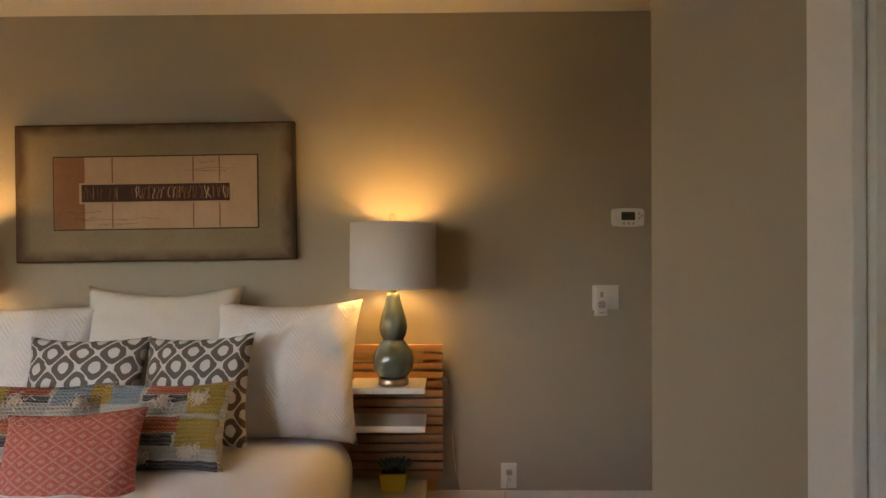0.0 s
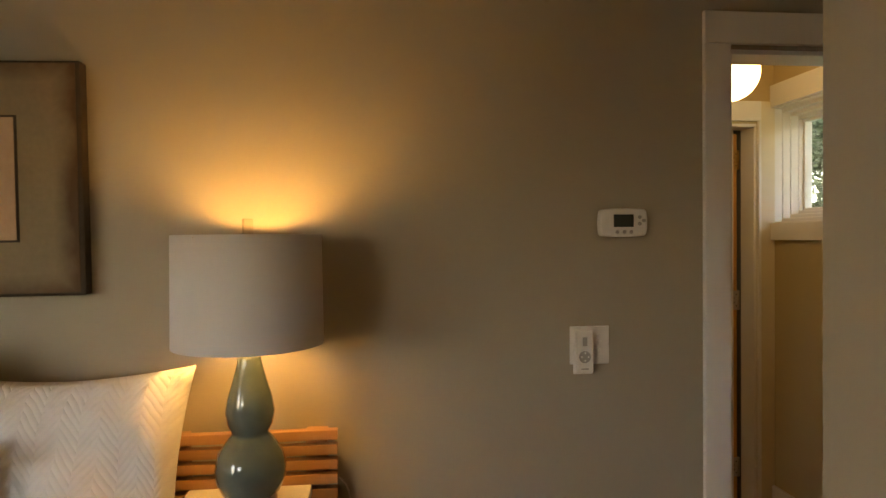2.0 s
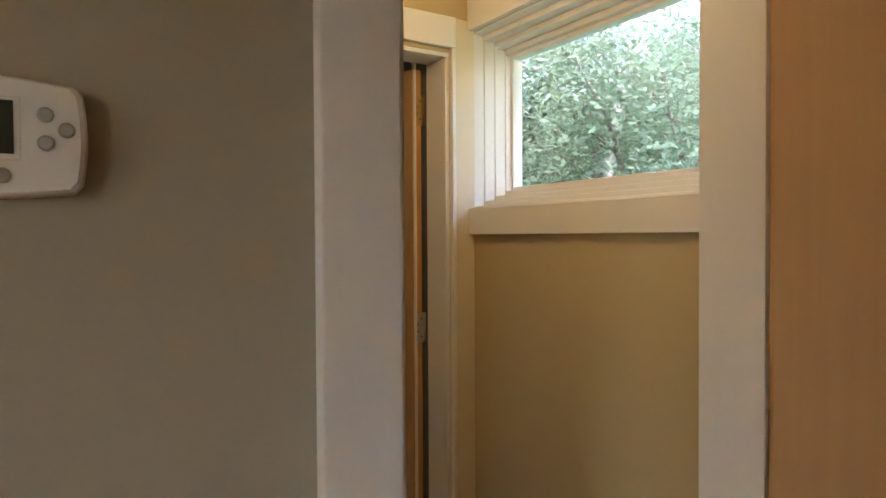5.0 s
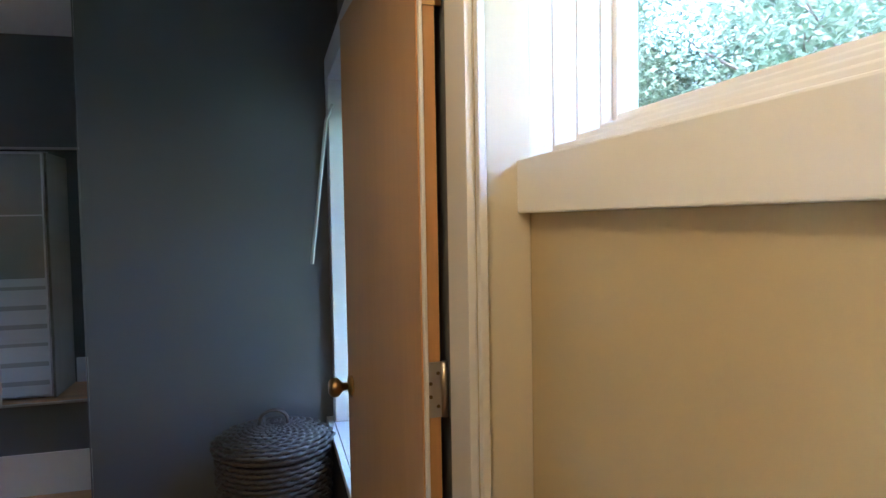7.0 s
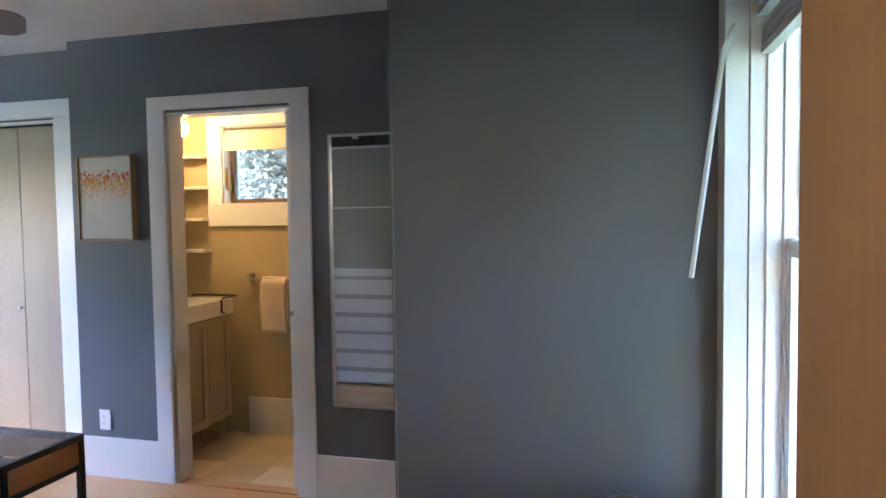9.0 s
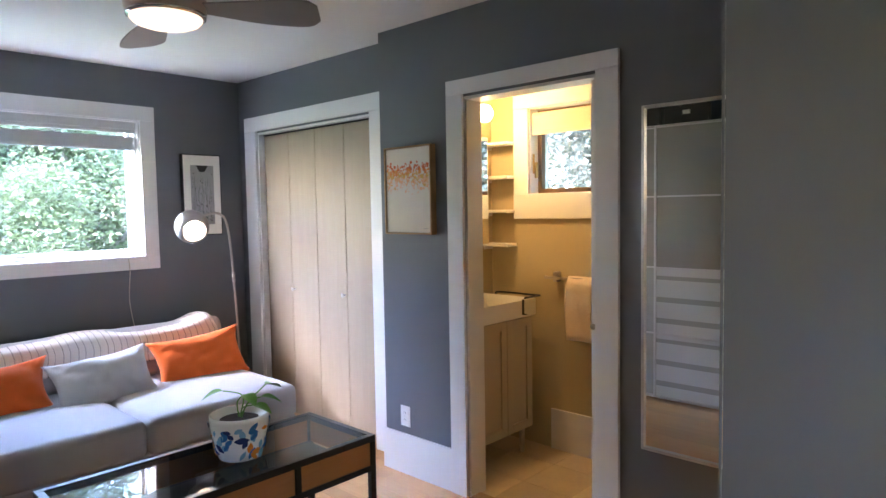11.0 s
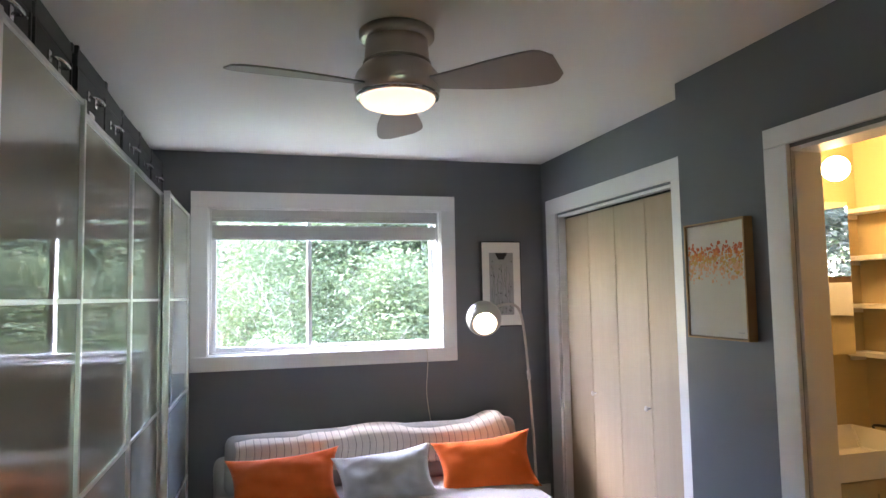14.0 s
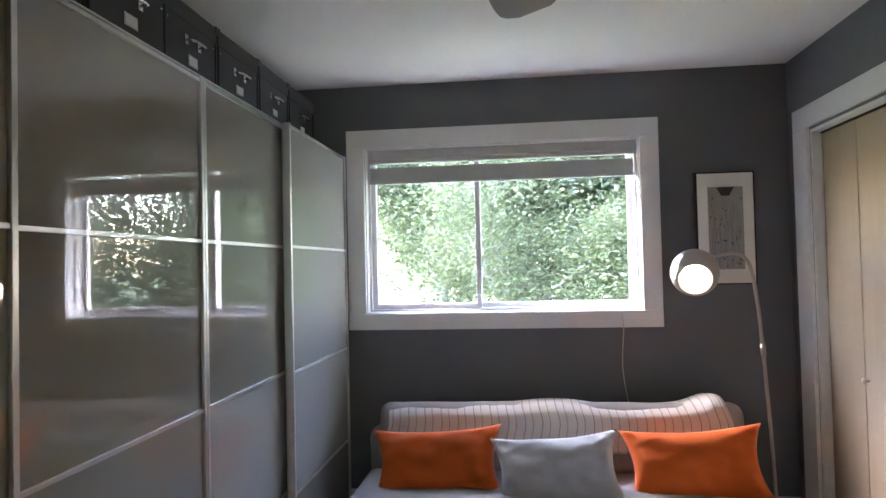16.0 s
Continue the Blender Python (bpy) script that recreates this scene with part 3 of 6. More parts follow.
def wall(name, axis, lo, hi, a0, a1, z0, z1, openings=(), m_lo=None, m_hi=None, reveal=None):
    """A wall across `axis` from lo to hi, along the other axis from a0 to a1, with openings (a, b, bottom, top). Each side has its paint."""
    bm = bmesh.new()
    spans, cur = [], a0
    for a, b_, zb, zt in sorted(openings):
        spans.append((cur, a, z0, z1))
        if zb > z0:
            spans.append((a, b_, z0, zb))
        if zt < z1:
            spans.append((a, b_, zt, z1))
        cur = b_
    spans.append((cur, a1, z0, z1))
    for a, b_, zb, zt in spans:
        if b_ - a < 1e-4:
            continue
        if axis == "x":
            box(bm, lo, hi, a, b_, zb, zt)
        else:
            box(bm, a, b_, lo, hi, zb, zt)
    bm.normal_update()
    for f in bm.faces:
        q = f.normal.x if axis == "x" else f.normal.y
        f.material_index = 0 if q < -0.5 else 1 if q > 0.5 else 2
    return tagged(link(name, bm, [m_lo, m_hi, reveal or M_TRIM]), kind="structure")


def sheet(axis, at, facing, a0, a1, b0, b1):
    """A single sheet of glass across an axis, facing along it (1) or against it (-1)."""
    bm = bmesh.new()
    q = [(a0, b0), (a1, b0), (a1, b1), (a0, b1)]
    vs = [bm.verts.new({"x": (at, u, v), "y": (u, at, v), "z": (u, v, at)}[axis]) for u, v in q]
    f = bm.faces.new(vs)
    f.normal_update()
    if f.normal["xyz".index(axis)] * facing < 0:
        f.normal_flip()
    return bm


def board(name, dims, material, parent=None, bevel=0.003, label=""):
    return link(name, boxed(*dims, bevel=bevel), material, parent, label)


def plain(name, dims, material, bevel=0.003):
    return tagged(board(name, dims, material, None, bevel), kind="structure")


CEIL = 2.478
XE = 2.55       # inner face of the outer wall in hall and bedroom
XG = 2.446       # inner face of the outer wall in the grey room
YB, YH0, YH1, YG = 0.0, 0.12, 1.185, 1.305   # bed wall, hall, grey room's near wall
YBATH, YCL = 4.125, 4.275
XJ = -0.866     # corner where the bathroom wall steps forward of the closet wall
XW = -2.662

# ---- structure ----
plain("ground", (-400, 400, -400, 400, -1.62, -1.5), M_GRASS, 0)
plain("floor_bedroom", (-2.9, XE, -4.0, YH1 + 0.06, -0.2, 0.0), M_FLOORY, 0)
plain("floor_base_grey_room", (XW - 0.15, XG + 0.14, YH1 + 0.06, YBATH + 0.06, -0.2, -0.02), M_GROUT, 0)
plain("floor_base_bath", (-0.95, 1.1, YBATH + 0.06, 5.15, -0.2, -0.012), M_GROUT, 0)
plain("floor_closet", (XW, XJ - 0.001, YBATH + 0.06, 4.9, -0.2, 0.0), M_FLOORY, 0)
plain("ceiling_bedroom", (-3.0, XE + 0.2, -4.1, YH1 + 0.06, CEIL, CEIL + 0.15), M_CEIL, 0)
plain("ceiling_grey_room", (XW - 0.2, XE + 0.2, YH1 + 0.06, 5.2, CEIL, CEIL + 0.15), M_CEIL, 0)

# unseen overhangs, added to block high sky light at the side windows
plain("eave_east", (XE + 0.2, XE + 0.85, -4.1, 5.2, CEIL + 0.10, CEIL + 0.22), M_ROOF, 0)
plain("eave_west", (XW - 0.60, XW - 0.2, YH1, 5.2, CEIL + 0.10, CEIL + 0.22), M_ROOF, 0)

D1 = (1.630, 2.28)     # bedroom door opening
D2 = (1.66, 2.459)    # grey room door opening
wall("wall_bed", "y", YB, YH0, -2.9, XE, 0, CEIL, [(D1[0], D1[1], 0, 2.06)], M_TAUPE, M_TAN)
wall("wall_bedroom_west", "x", -3.05, -2.9, -4.0, YH0, 0, CEIL, [(-3.65, -2.5, 0.7, 2.12)], M_ROOF, M_TAUPE)
# opening for window_6, unseen and added to even out the bedroom daylight
wall("wall_bedroom_south", "y", -4.15, -4.0, -3.05, XE, 0, CEIL, [(-2.3, -1.35, 1.35, 2.05)], M_ROOF, M_TAUPE)
wall("wall_bedroom_closet_side", "x", 1.02, 1.12, -4.0, -1.25, 0, CEIL, [(-2.95, -2.145, 0, 2.05)], M_TAUPE, M_TAUPE)
wall("wall_bedroom_closet_end", "y", -1.35, -1.25, 1.12, XE, 0, CEIL, (), M_TAUPE, M_TAUPE)
HW = (0.30, 1.184, 1.553, 2.13)   # hall window
wall("wall_hall_outer", "x", XE, XE + 0.2, -4.15, YH1, 0, CEIL, [HW], M_TAN, M_ROOF)
# unseen wall, added to close the hall so its light bounces back
wall("wall_hall_west", "x", 1.18, 1.28, YH0, YH1, 0, CEIL, (), M_TAN, M_TAN)
wall("wall_grey_near", "y", YH1, YG, XW, XE + 0.2, 0, CEIL, [(D2[0], D2[1], 0, 2.05)], M_TAN, M_SLATE)
GW = (2.10, 2.90, 0.62, 2.04)    # grey room's side window
wall("wall_grey_outer", "x", XG, XG + 0.24, YG, 3.02, 0, CEIL, [GW], M_SLATE, M_ROOF)
SW = (2.015, 3.515, 1.20, 2.125)   # window over the sofa
wall("wall_sofa", "x", XW - 0.2, XW, YH1, 4.95, 0, CEIL, [SW], M_ROOF, M_SLATE)
BD = (-0.235, 0.51)
wall("wall_bath", "y", YBATH, YBATH + 0.12, XJ, XE, 0, CEIL, [(BD[0], BD[1], 0, 2.045)], M_SLATE, M_TAN)
CD = (-2.408, -1.114)
wall("wall_closet", "y", YCL, YCL + 0.12, XW, XJ, 0, CEIL, [(CD[0], CD[1], 0, 2.075)], M_SLATE, M_SLATE)
plain("closet_back", (XW, -1.0, 4.85, 4.9, 0, CEIL), M_WHITE, 0)
plain("wall_closet_side", (-1.0, -0.95, YCL + 0.12, 5.0, 0, CEIL), M_TAN, 0)
wall("wall_projection_front", "y", 3.008, 3.09, 1.434, XE + 0.2, 0, CEIL, (), M_SLATE, M_SLATE)
plain("wall_projection_side", (1.434, 1.52, 3.09, YBATH, 0, CEIL), M_SLATE, 0)
BWN = (-0.455, 0.20, 1.57, 2.10)
YBB = 4.99
wall("wall_bath_back", "y", YBB, YBB + 0.2, -0.95, 1.1, 0, CEIL, [BWN], M_TAN, M_ROOF)
wall("wall_bath_west", "x", -0.95, -0.76, YBATH + 0.12, YBB, 0, CEIL, (), M_TAN, M_TAN)
wall("wall_bath_east", "x", 0.95, 1.1, YBATH + 0.12, YBB, 0, CEIL, (), M_TAN, M_TAN)

# ---- trim, doors and windows ----
def moulded(bm, x0, x1, y0, y1, z0, z1):
    return box(bm, x0, x1, y0, y1, z0, z1, bevel=0.004)


def door_casing(name, axis, face, out, a0, a1, top, width, reveal=0.012, depth=0.02, thick=None, head=None, side_r=None):
    """Flat casing round an opening on one side of a wall, with its jamb. out: -1 or 1, the side it stands proud of."""
    root = tagged(new(name), kind="structure")
    head = head or width
    side_r = side_r or width
    f0, f1 = sorted((face + out * 0.001, face + out * depth))
    j0, j1 = sorted((face - out * 0.001, face - out * thick)) if thick else (None, None)

    def piece(nm, a, b_, z0, z1, p0, p1, bev=0.003):
        d = (p0, p1, a, b_, z0, z1) if axis == "x" else (a, b_, p0, p1, z0, z1)
        return part(nm, boxed(*d, bevel=bev), M_TRIM, root)
    piece("casing_side", a0 - width + reveal, a0 - reveal * 0, 0, top + reveal, f0, f1)
    piece("casing_side", a1 + reveal * 0, a1 + side_r - reveal, 0, top + reveal, f0, f1)
    piece("casing_head", a0 - width + reveal, a1 + side_r - reveal, top + reveal + 0.001, top + head, f0, f1 + (0.003 if out > 0 else 0))
    if thick:
        piece("jamb_side", a0 + 0.0005, a0 + 0.014, 0, top - 0.015, j0, j1, 0.002)
        piece("jamb_side", a1 - 0.014, a1 - 0.0005, 0, top - 0.015, j0, j1, 0.002)
        piece("jamb_head", a0, a1, top - 0.014, top - 0.0005, j0, j1, 0.002)
    return root


door_casing("door_1", "y", YB, -1, D1[0], D1[1], 2.06, 0.095, thick=0.118, head=0.11, side_r=0.112)
door_casing("door_2", "y", YH1, -1, D2[0], D2[1], 2.05, 0.085, thick=0.118, head=0.11, reveal=0.012, side_r=0.026)
plain("casing_board", (2.4745, XE - 0.0005, YH1 - 0.010, YH1 - 0.0005, 0.0, 2.16), M_CREAM, 0.002)
door_casing("door_3", "y", YBATH, -1, BD[0], BD[1], 2.045, 0.118, thick=0.118, head=0.085)
door_casing("door_4", "y", YCL, -1, CD[0], CD[1], 2.075, 0.164, thick=0.118, head=0.118, side_r=0.2)
door_casing("door_5", "x", 1.02, -1, -2.95, -2.145, 2.05, 0.118, thick=0.09)
door_casing("door_6", "y", YG, 1, D2[0], D2[1] - 0.06, 2.05, 0.10, side_r=0.02)


def hinge(parent, m, metal):
    h = part("hinge", lathe([(0.0065, -0.05), (0.0065, 0.05)], 12, m=m), metal, parent, "worn butt hinge with screws", True)
    bm = bmesh.new()
    box(bm, -0.036, -0.002, -0.0015, 0.0015, -0.05, 0.05, m=m)
    lf = part("hinge_leaf", bm, metal, h)
    for k, (x, z) in enumerate(((-0.012, 0.03), (-0.026, 0.012), (-0.012, -0.03), (-0.026, -0.012))):
        part("screw", lathe([(0.0035, 0), (0.0035, 0.001), (0.0, 0.0016)], 8, m=m @ Matrix.Translation((x, -0.0015, z)) @ pose(0, 0, 0, 90)), M_BRONZE_WOOD, h)
    return h


def knob_set(parent, m, metal):
    """A round door knob with rose; m takes +z out of the door's face."""
    k = part("knob", lathe([(0.0, 0.066), (0.016, 0.0655), (0.024, 0.06), (0.0275, 0.05), (0.026, 0.04), (0.018, 0.033), (0.011, 0.028), (0.010, 0.01)], 28, m=m), metal, parent, "", True)
    part("rose", lathe([(0.031, 0.0), (0.031, 0.004), (0.026, 0.009), (0.012, 0.012), (0.0, 0.012)], 28, m=m), metal, k, "", True)
    return k


def flush_door(name, hinge_at, angle, width, height, label, pin=0.006):
    """A flush veneered leaf. It hangs from the hinge line at its origin and runs along its own -x; its thickness lies at -y."""
    root = thing(name, (*hinge_at, 0), label, "door", turn=angle)
    part("leaf", boxed(-width, -0.004, -0.035, 0.0, 0.012, height, bevel=0.002), M_BIRCH, root)
    part("edge_band", boxed(-0.004, 0.0, -0.0345, -0.0005, 0.013, height - 0.001), M_BIRCH_EDGE, root, "orange birch edge")
    part("edge_band", boxed(-width - 0.002, -width, -0.0345, -0.0005, 0.013, height - 0.001), M_BIRCH_EDGE, root, "orange birch edge")
    for z, metal in ((0.28, M_STEEL), (1.155, M_STEEL), (1.885, M_BRASS)):
        hinge(root, Matrix.Translation((0.0022, pin, z)) @ pose(0, 0, 0, 0, 0, 90), metal)
    knob_set(root, Matrix.Translation((-width + 0.06, -0.035, 1.0)) @ pose(0, 0, 0, 90), M_BRASS)
    knob_set(root, Matrix.Translation((-width + 0.06, 0.0, 1.0)) @ pose(0, 0, 0, -90), M_BRASS)
    return root


# grey room's door leaf, swung open against the outer wall; bedroom's leaf, swung into the alcove
flush_door("open_door", (2.431, YG + 0.012), -86.3, 0.745, 2.02, "open flush birch door with brass hinges and round knob")
bd = flush_door("bedroom_door", (2.270, -0.024), 0, 0.60, 2.03, "open flush birch door standing in bedroom alcove", pin=-0.002)
bd.scale = (1, -1, 1)
bd.rotation_euler = (0, 0, radians(91))


def window_frame(name, axis, inner, glass_at, out, a0, a1, z0, z1, cas, depth=0.02, sash=0.045, mull=None, apron=0.0, steps=2, kindlabel="", frame_mat=None, mid=None, cas_r=None, cas_b=None, grow=0.013, grow_z=None):
    """A cased window: casing on the room side, a stepped reveal, sashes and panes. out: direction from room to outdoors."""
    root = tagged(new(name), kind="structure")
    fm = frame_mat or M_TRIM

    def pc(nm, p0, p1, a, b_, zb, zt, mt=M_TRIM, parent=root, bev=0.003):
        p0, p1 = sorted((p0, p1))
        d = (p0, p1, a, b_, zb, zt) if axis == "x" else (a, b_, p0, p1, zb, zt)
        return part(nm, boxed(*d, bevel=bev), mt, parent)
    f0, f1 = inner - out * depth, inner - out * 0.001
    cr = cas if cas_r is None else cas_r
    cb = cas if cas_b is None else cas_b
    if cas:
        pc("casing_side", f0, f1, a0 - cas, a0, z0, z1)
    if cr:
        pc("casing_side", f0, f1, a1, a1 + cr, z0, z1)
    if cas:
        pc("casing_head", f0 - out * 0.002, f1, a0 - cas, a1 + cr, z1, z1 + cas)
    pc("casing_sill", f0 - out * 0.003, f1, a0 - cas, a1 + cr, z0 - cb, z0)
    # stepped stops along the reveal
    span = abs(glass_at - inner)
    for k in range(steps):
        t, tz = 0.006 + grow * k, 0.006 + (grow_z or grow) * k
        q0 = inner + out * span * (k / steps)
        q1 = inner + out * span
        pc("stop", q0, q1, a0, a0 + t, z0, z1)
        pc("stop", q0, q1, a1 - t, a1, z0, z1)
        pc("stop", q0, q1, a0, a1, z1 - tz, z1)
        pc("stop", q0, q1, a0, a1, z0, z0 + tz)
    e, ez = 0.006 + grow * (steps - 1), 0.006 + (grow_z or grow) * (steps - 1)
    A0, A1, Z0, Z1 = a0 + e, a1 - e, z0 + ez, z1 - ez
    g0, g1 = glass_at - out * 0.02, glass_at + out * 0.02

    def sash_of(b0, b1, c0, c1, off):
        s = pc("sash", g0 + off, g1 + off, b0, b0 + sash, c0, c1, fm)
        pc("stile", g0 + off, g1 + off, b1 - sash, b1, c0, c1, fm, s)
        pc("rail", g0 + off, g1 + off, b0 + sash, b1 - sash, c1 - sash, c1, fm, s)
        pc("rail", g0 + off, g1 + off, b0 + sash, b1 - sash, c0, c0 + sash, fm, s)
        gp = part("pane", sheet(axis, glass_at + off, -out, b0 + sash - 0.003, b1 - sash + 0.003, c0 + sash - 0.003, c1 - sash + 0.003), M_GLASS, s)
        gp.visible_shadow = False
    if mull is not None:
        sash_of(A0, mull + sash / 2, Z0, Z1, -out * 0.012)
        sash_of(mull - sash / 2, A1, Z0, Z1, out * 0.024)
    elif mid is not None:
        sash_of(A0, A1, Z0, mid + sash / 2, -out * 0.012)
        sash_of(A0, A1, mid - sash / 2, Z1, out * 0.024)
    else:
        sash_of(A0, A1, Z0, Z1, 0.0)
    return root


window_frame("window_1", "x", XE, 2.712, 1, HW[0], HW[1], HW[2], HW[3], 0.0, sash=0.014, steps=4, cas_b=0.085, grow=0.0045, grow_z=0.018)
part("head_board", boxed(XE - 0.022, XE - 0.001, HW[0] - 0.1, YH1 - 0.001, HW[3], HW[3] + 0.11, bevel=0.003), M_TRIM, bpy.data.objects["window_1"])
window_frame("window_2", "x", XG, 2.56, 1, GW[0], GW[1], GW[2], GW[3], 0.106, sash=0.045, steps=3, mid=1.37, depth=0.06)
window_frame("window_3", "x", XW, XW - 0.10, -1, SW[0], SW[1], SW[2], SW[3], 0.10, sash=0.028, steps=2, mull=2.64, cas_b=0.09)
window_frame("window_4", "y", YBB, YBB + 0.10, 1, BWN[0], BWN[1], BWN[2], BWN[3], 0.11, sash=0.03, steps=1, frame_mat=M_BRONZE_WOOD, cas_b=0.15)
window_frame("window_5", "x", -2.9, -2.98, -1, -3.65, -2.5, 0.7, 2.12, 0.1, mull=-3.08)
# added unseen window, placed and sized for daylight on the bed wall
window_frame("window_6", "y", -4.0, -4.08, -1, -2.3, -1.35, 1.35, 2.05, 0.1)
plain("window_sill", (XG - 0.09, XG - 0.0645, GW[0] - 0.12, 3.0, GW[2] - 0.03, GW[2]), M_TRIM, 0.004)

BBH = 0.23
for nm, d in (("baseboard", (-2.9, D1[0] - 0.11, -0.016, -0.001, 0, 0.285)),
              ("baseboard", (1.004, 1.019, -2.03, -1.25, 0, 0.285)),
              ("baseboard", (0.36, D2[0] - 0.10, YG + 0.001, YG + 0.015, 0, BBH)),
              ("baseboard", (BD[1] + 0.108, 1.433, YBATH - 0.015, YBATH - 0.001, 0, BBH)),
              ("baseboard", (XJ - 0.013, BD[0] - 0.108, YBATH - 0.015, YBATH - 0.001, 0, BBH)),
              ("baseboard", (XJ - 0.014, XJ - 0.001, YBATH - 0.001, YCL - 0.002, 0, BBH)),
              ("baseboard", (1.419, 1.433, 3.008, YBATH - 0.016, 0, BBH)),
              ("baseboard", (1.419, XG, 2.993, 3.007, 0, BBH)),
              ("baseboard", (XW + 0.001, XW + 0.015, 1.88, YCL - 0.001, 0, BBH)),
              ("baseboard", (XG - 0.015, XG - 0.001, 1.45, 2.99, 0, BBH)),
              ("baseboard", (-0.30, 0.949, YBB - 0.015, YBB - 0.001, 0, BBH + 0.02)),
              ("baseboard", (XE - 0.015, XE - 0.001, YH0, YH1, 0, BBH))):
    plain(nm, d, M_TRIM, 0.003)
plain("bath_threshold", (BD[0] + 0.014, BD[1] - 0.014, YBATH - 0.004, YBATH + 0.068, 0.0005, 0.008), M_FLOOR, 0.002)
plain("corner_bead", (1.428, 1.4335, 3.0025, 3.0075, BBH, CEIL), M_SLATE, 0.001)
plain("closet_leaf", (1.05, 1.085, -2.93, -2.165, 0.01, 2.03), M_WHITE, 0.003)


# ---- bedroom things ----
def headboard():
    root = thing("slatted_headboard", (0, 0, 0), "long slatted birch headboard fixed to wall behind bed", "headboard")
    x0, x1 = -1.96, 0.445
    n = 15
    step = 0.0405
    for k in range(n):
        z1 = 0.962 - k * step
        part("slat", boxed(x0, x1, -0.075, -0.045, z1 - 0.027, z1, bevel=0.002), M_SLAT, root)
    for x in (x0 + 0.05, x0 + 0.45, -0.75, x1 - 0.44, x1 - 0.06):
        part("upright", boxed(x - 0.03, x + 0.03, -0.045, -0.003, 0.30, 0.955, bevel=0.002), M_SLAT, root)


def shelf(x0, x1, z, group):
    root = thing("wall_shelf", ((x0 + x1) / 2, -0.18, z), "white lacquered shelf hooked on slatted headboard", "shelf", group)
    w = (x1 - x0) / 2
    part("board", boxed(-w, w, -0.108, 0.104, -0.026, 0.0, bevel=0.002), M_WHITE, root)
    for x in (-w + 0.06, w - 0.06):
        part("bracket", boxed(x - 0.008, x + 0.008, 0.09, 0.135, -0.05, -0.026, bevel=0.002), M_ALU, root)


headboard()
for zz in (0.815, 0.655, 0.36):
    shelf(0.047, 0.374, zz, "shelves at the bedside")
shelf(-1.90, -1.57, 0.815, "shelves at the bedside")


def gourd_lamp(at):
    root = thing("table_lamp", at, "celadon gourd table lamp, lit, with linen drum shade", "lamp", "bedside lamps")
    part("base_ring", lathe([(0.062, 0), (0.064, 0.002), (0.064, 0.028), (0.060, 0.031)], 40), M_STEEL, root, "brushed nickel base", True)
    part("body", lathe([(0.054, 0.031), (0.072, 0.045), (0.085, 0.075), (0.088, 0.105), (0.080, 0.14), (0.062, 0.168), (0.048, 0.185), (0.0445, 0.191), (0.0475, 0.198), (0.056, 0.215),
                        (0.061, 0.245), (0.055, 0.28), (0.043, 0.32), (0.034, 0.352), (0.029, 0.375), (0.028, 0.39)], 48), M_GOURD, root, "", True)
    part("neck", lathe([(0.010, 0.385), (0.010, 0.43), (0.014, 0.44), (0.014, 0.545), (0.02, 0.55), (0.02, 0.575), (0.006, 0.58), (0.004, 0.68)], 20), M_BRASS, root, "", True)
    for sx in (-1, 1):
        m = Matrix.Translation((0.018 * sx, 0, 0.56)) @ pose(0, 0, 0, 0, 62 * sx, 0)
        part("socket", lathe([(0.013, 0.0), (0.013, 0.03), (0.010, 0.032)], 16, m=m), M_BRASS, root, "", True)
        part("bulb", lathe([(0.012, 0.032), (0.017, 0.040), (0.026, 0.058), (0.029, 0.075), (0.026, 0.092), (0.015, 0.102), (0.0, 0.105)], 20, m=m), M_BULB, root, "lit bulb", True)
    r0, r1, z0, z1 = 0.185, 0.182, 0.413, 0.688
    sh = part("shade", lathe([(r0, z0), (r1, z1), (r1 - 0.002, z1), (r0 - 0.002, z0), (r0, z0)][:4], 64), M_SHADE, root, "pale linen drum shade", True)
    sh.data.materials.append(M_SHADE_IN)
    bm = bmesh.new()
    for k in range(3):
        a = 2 * math.pi * k / 3
        tube([(0.008 * math.cos(a), 0.008 * math.sin(a), z1 - 0.012), (r1 * math.cos(a), r1 * math.sin(a), z1 - 0.006)], 0.0015, 6, bm)
    part("spider", bm, M_BRASS, root)
    part("finial", boxed(-0.012, 0.012, -0.012, 0.012, z1 - 0.005, z1 + 0.04, bevel=0.002), glass("acrylic_finial_glass", (0.95, 0.93, 0.88), 0.02), root, "clear acrylic block finial")
    return root


def shade_open(ob):
    """Takes the caps off a shade, so that light leaves above and below."""
    bm = bmesh.new()
    bm.from_mesh(ob.data)
    for f in [f for f in bm.faces if len(f.verts) > 8]:
        bm.faces.remove(f)
    bm.to_mesh(ob.data)
    bm.free()


lamp = gourd_lamp((0.237, -0.215, 0.816))
for c in lamp.children:
    if c.name.startswith("shade"):
        shade_open(c)
copy_thing(lamp, Matrix.Translation((-1.755, -0.215, 0.816)))


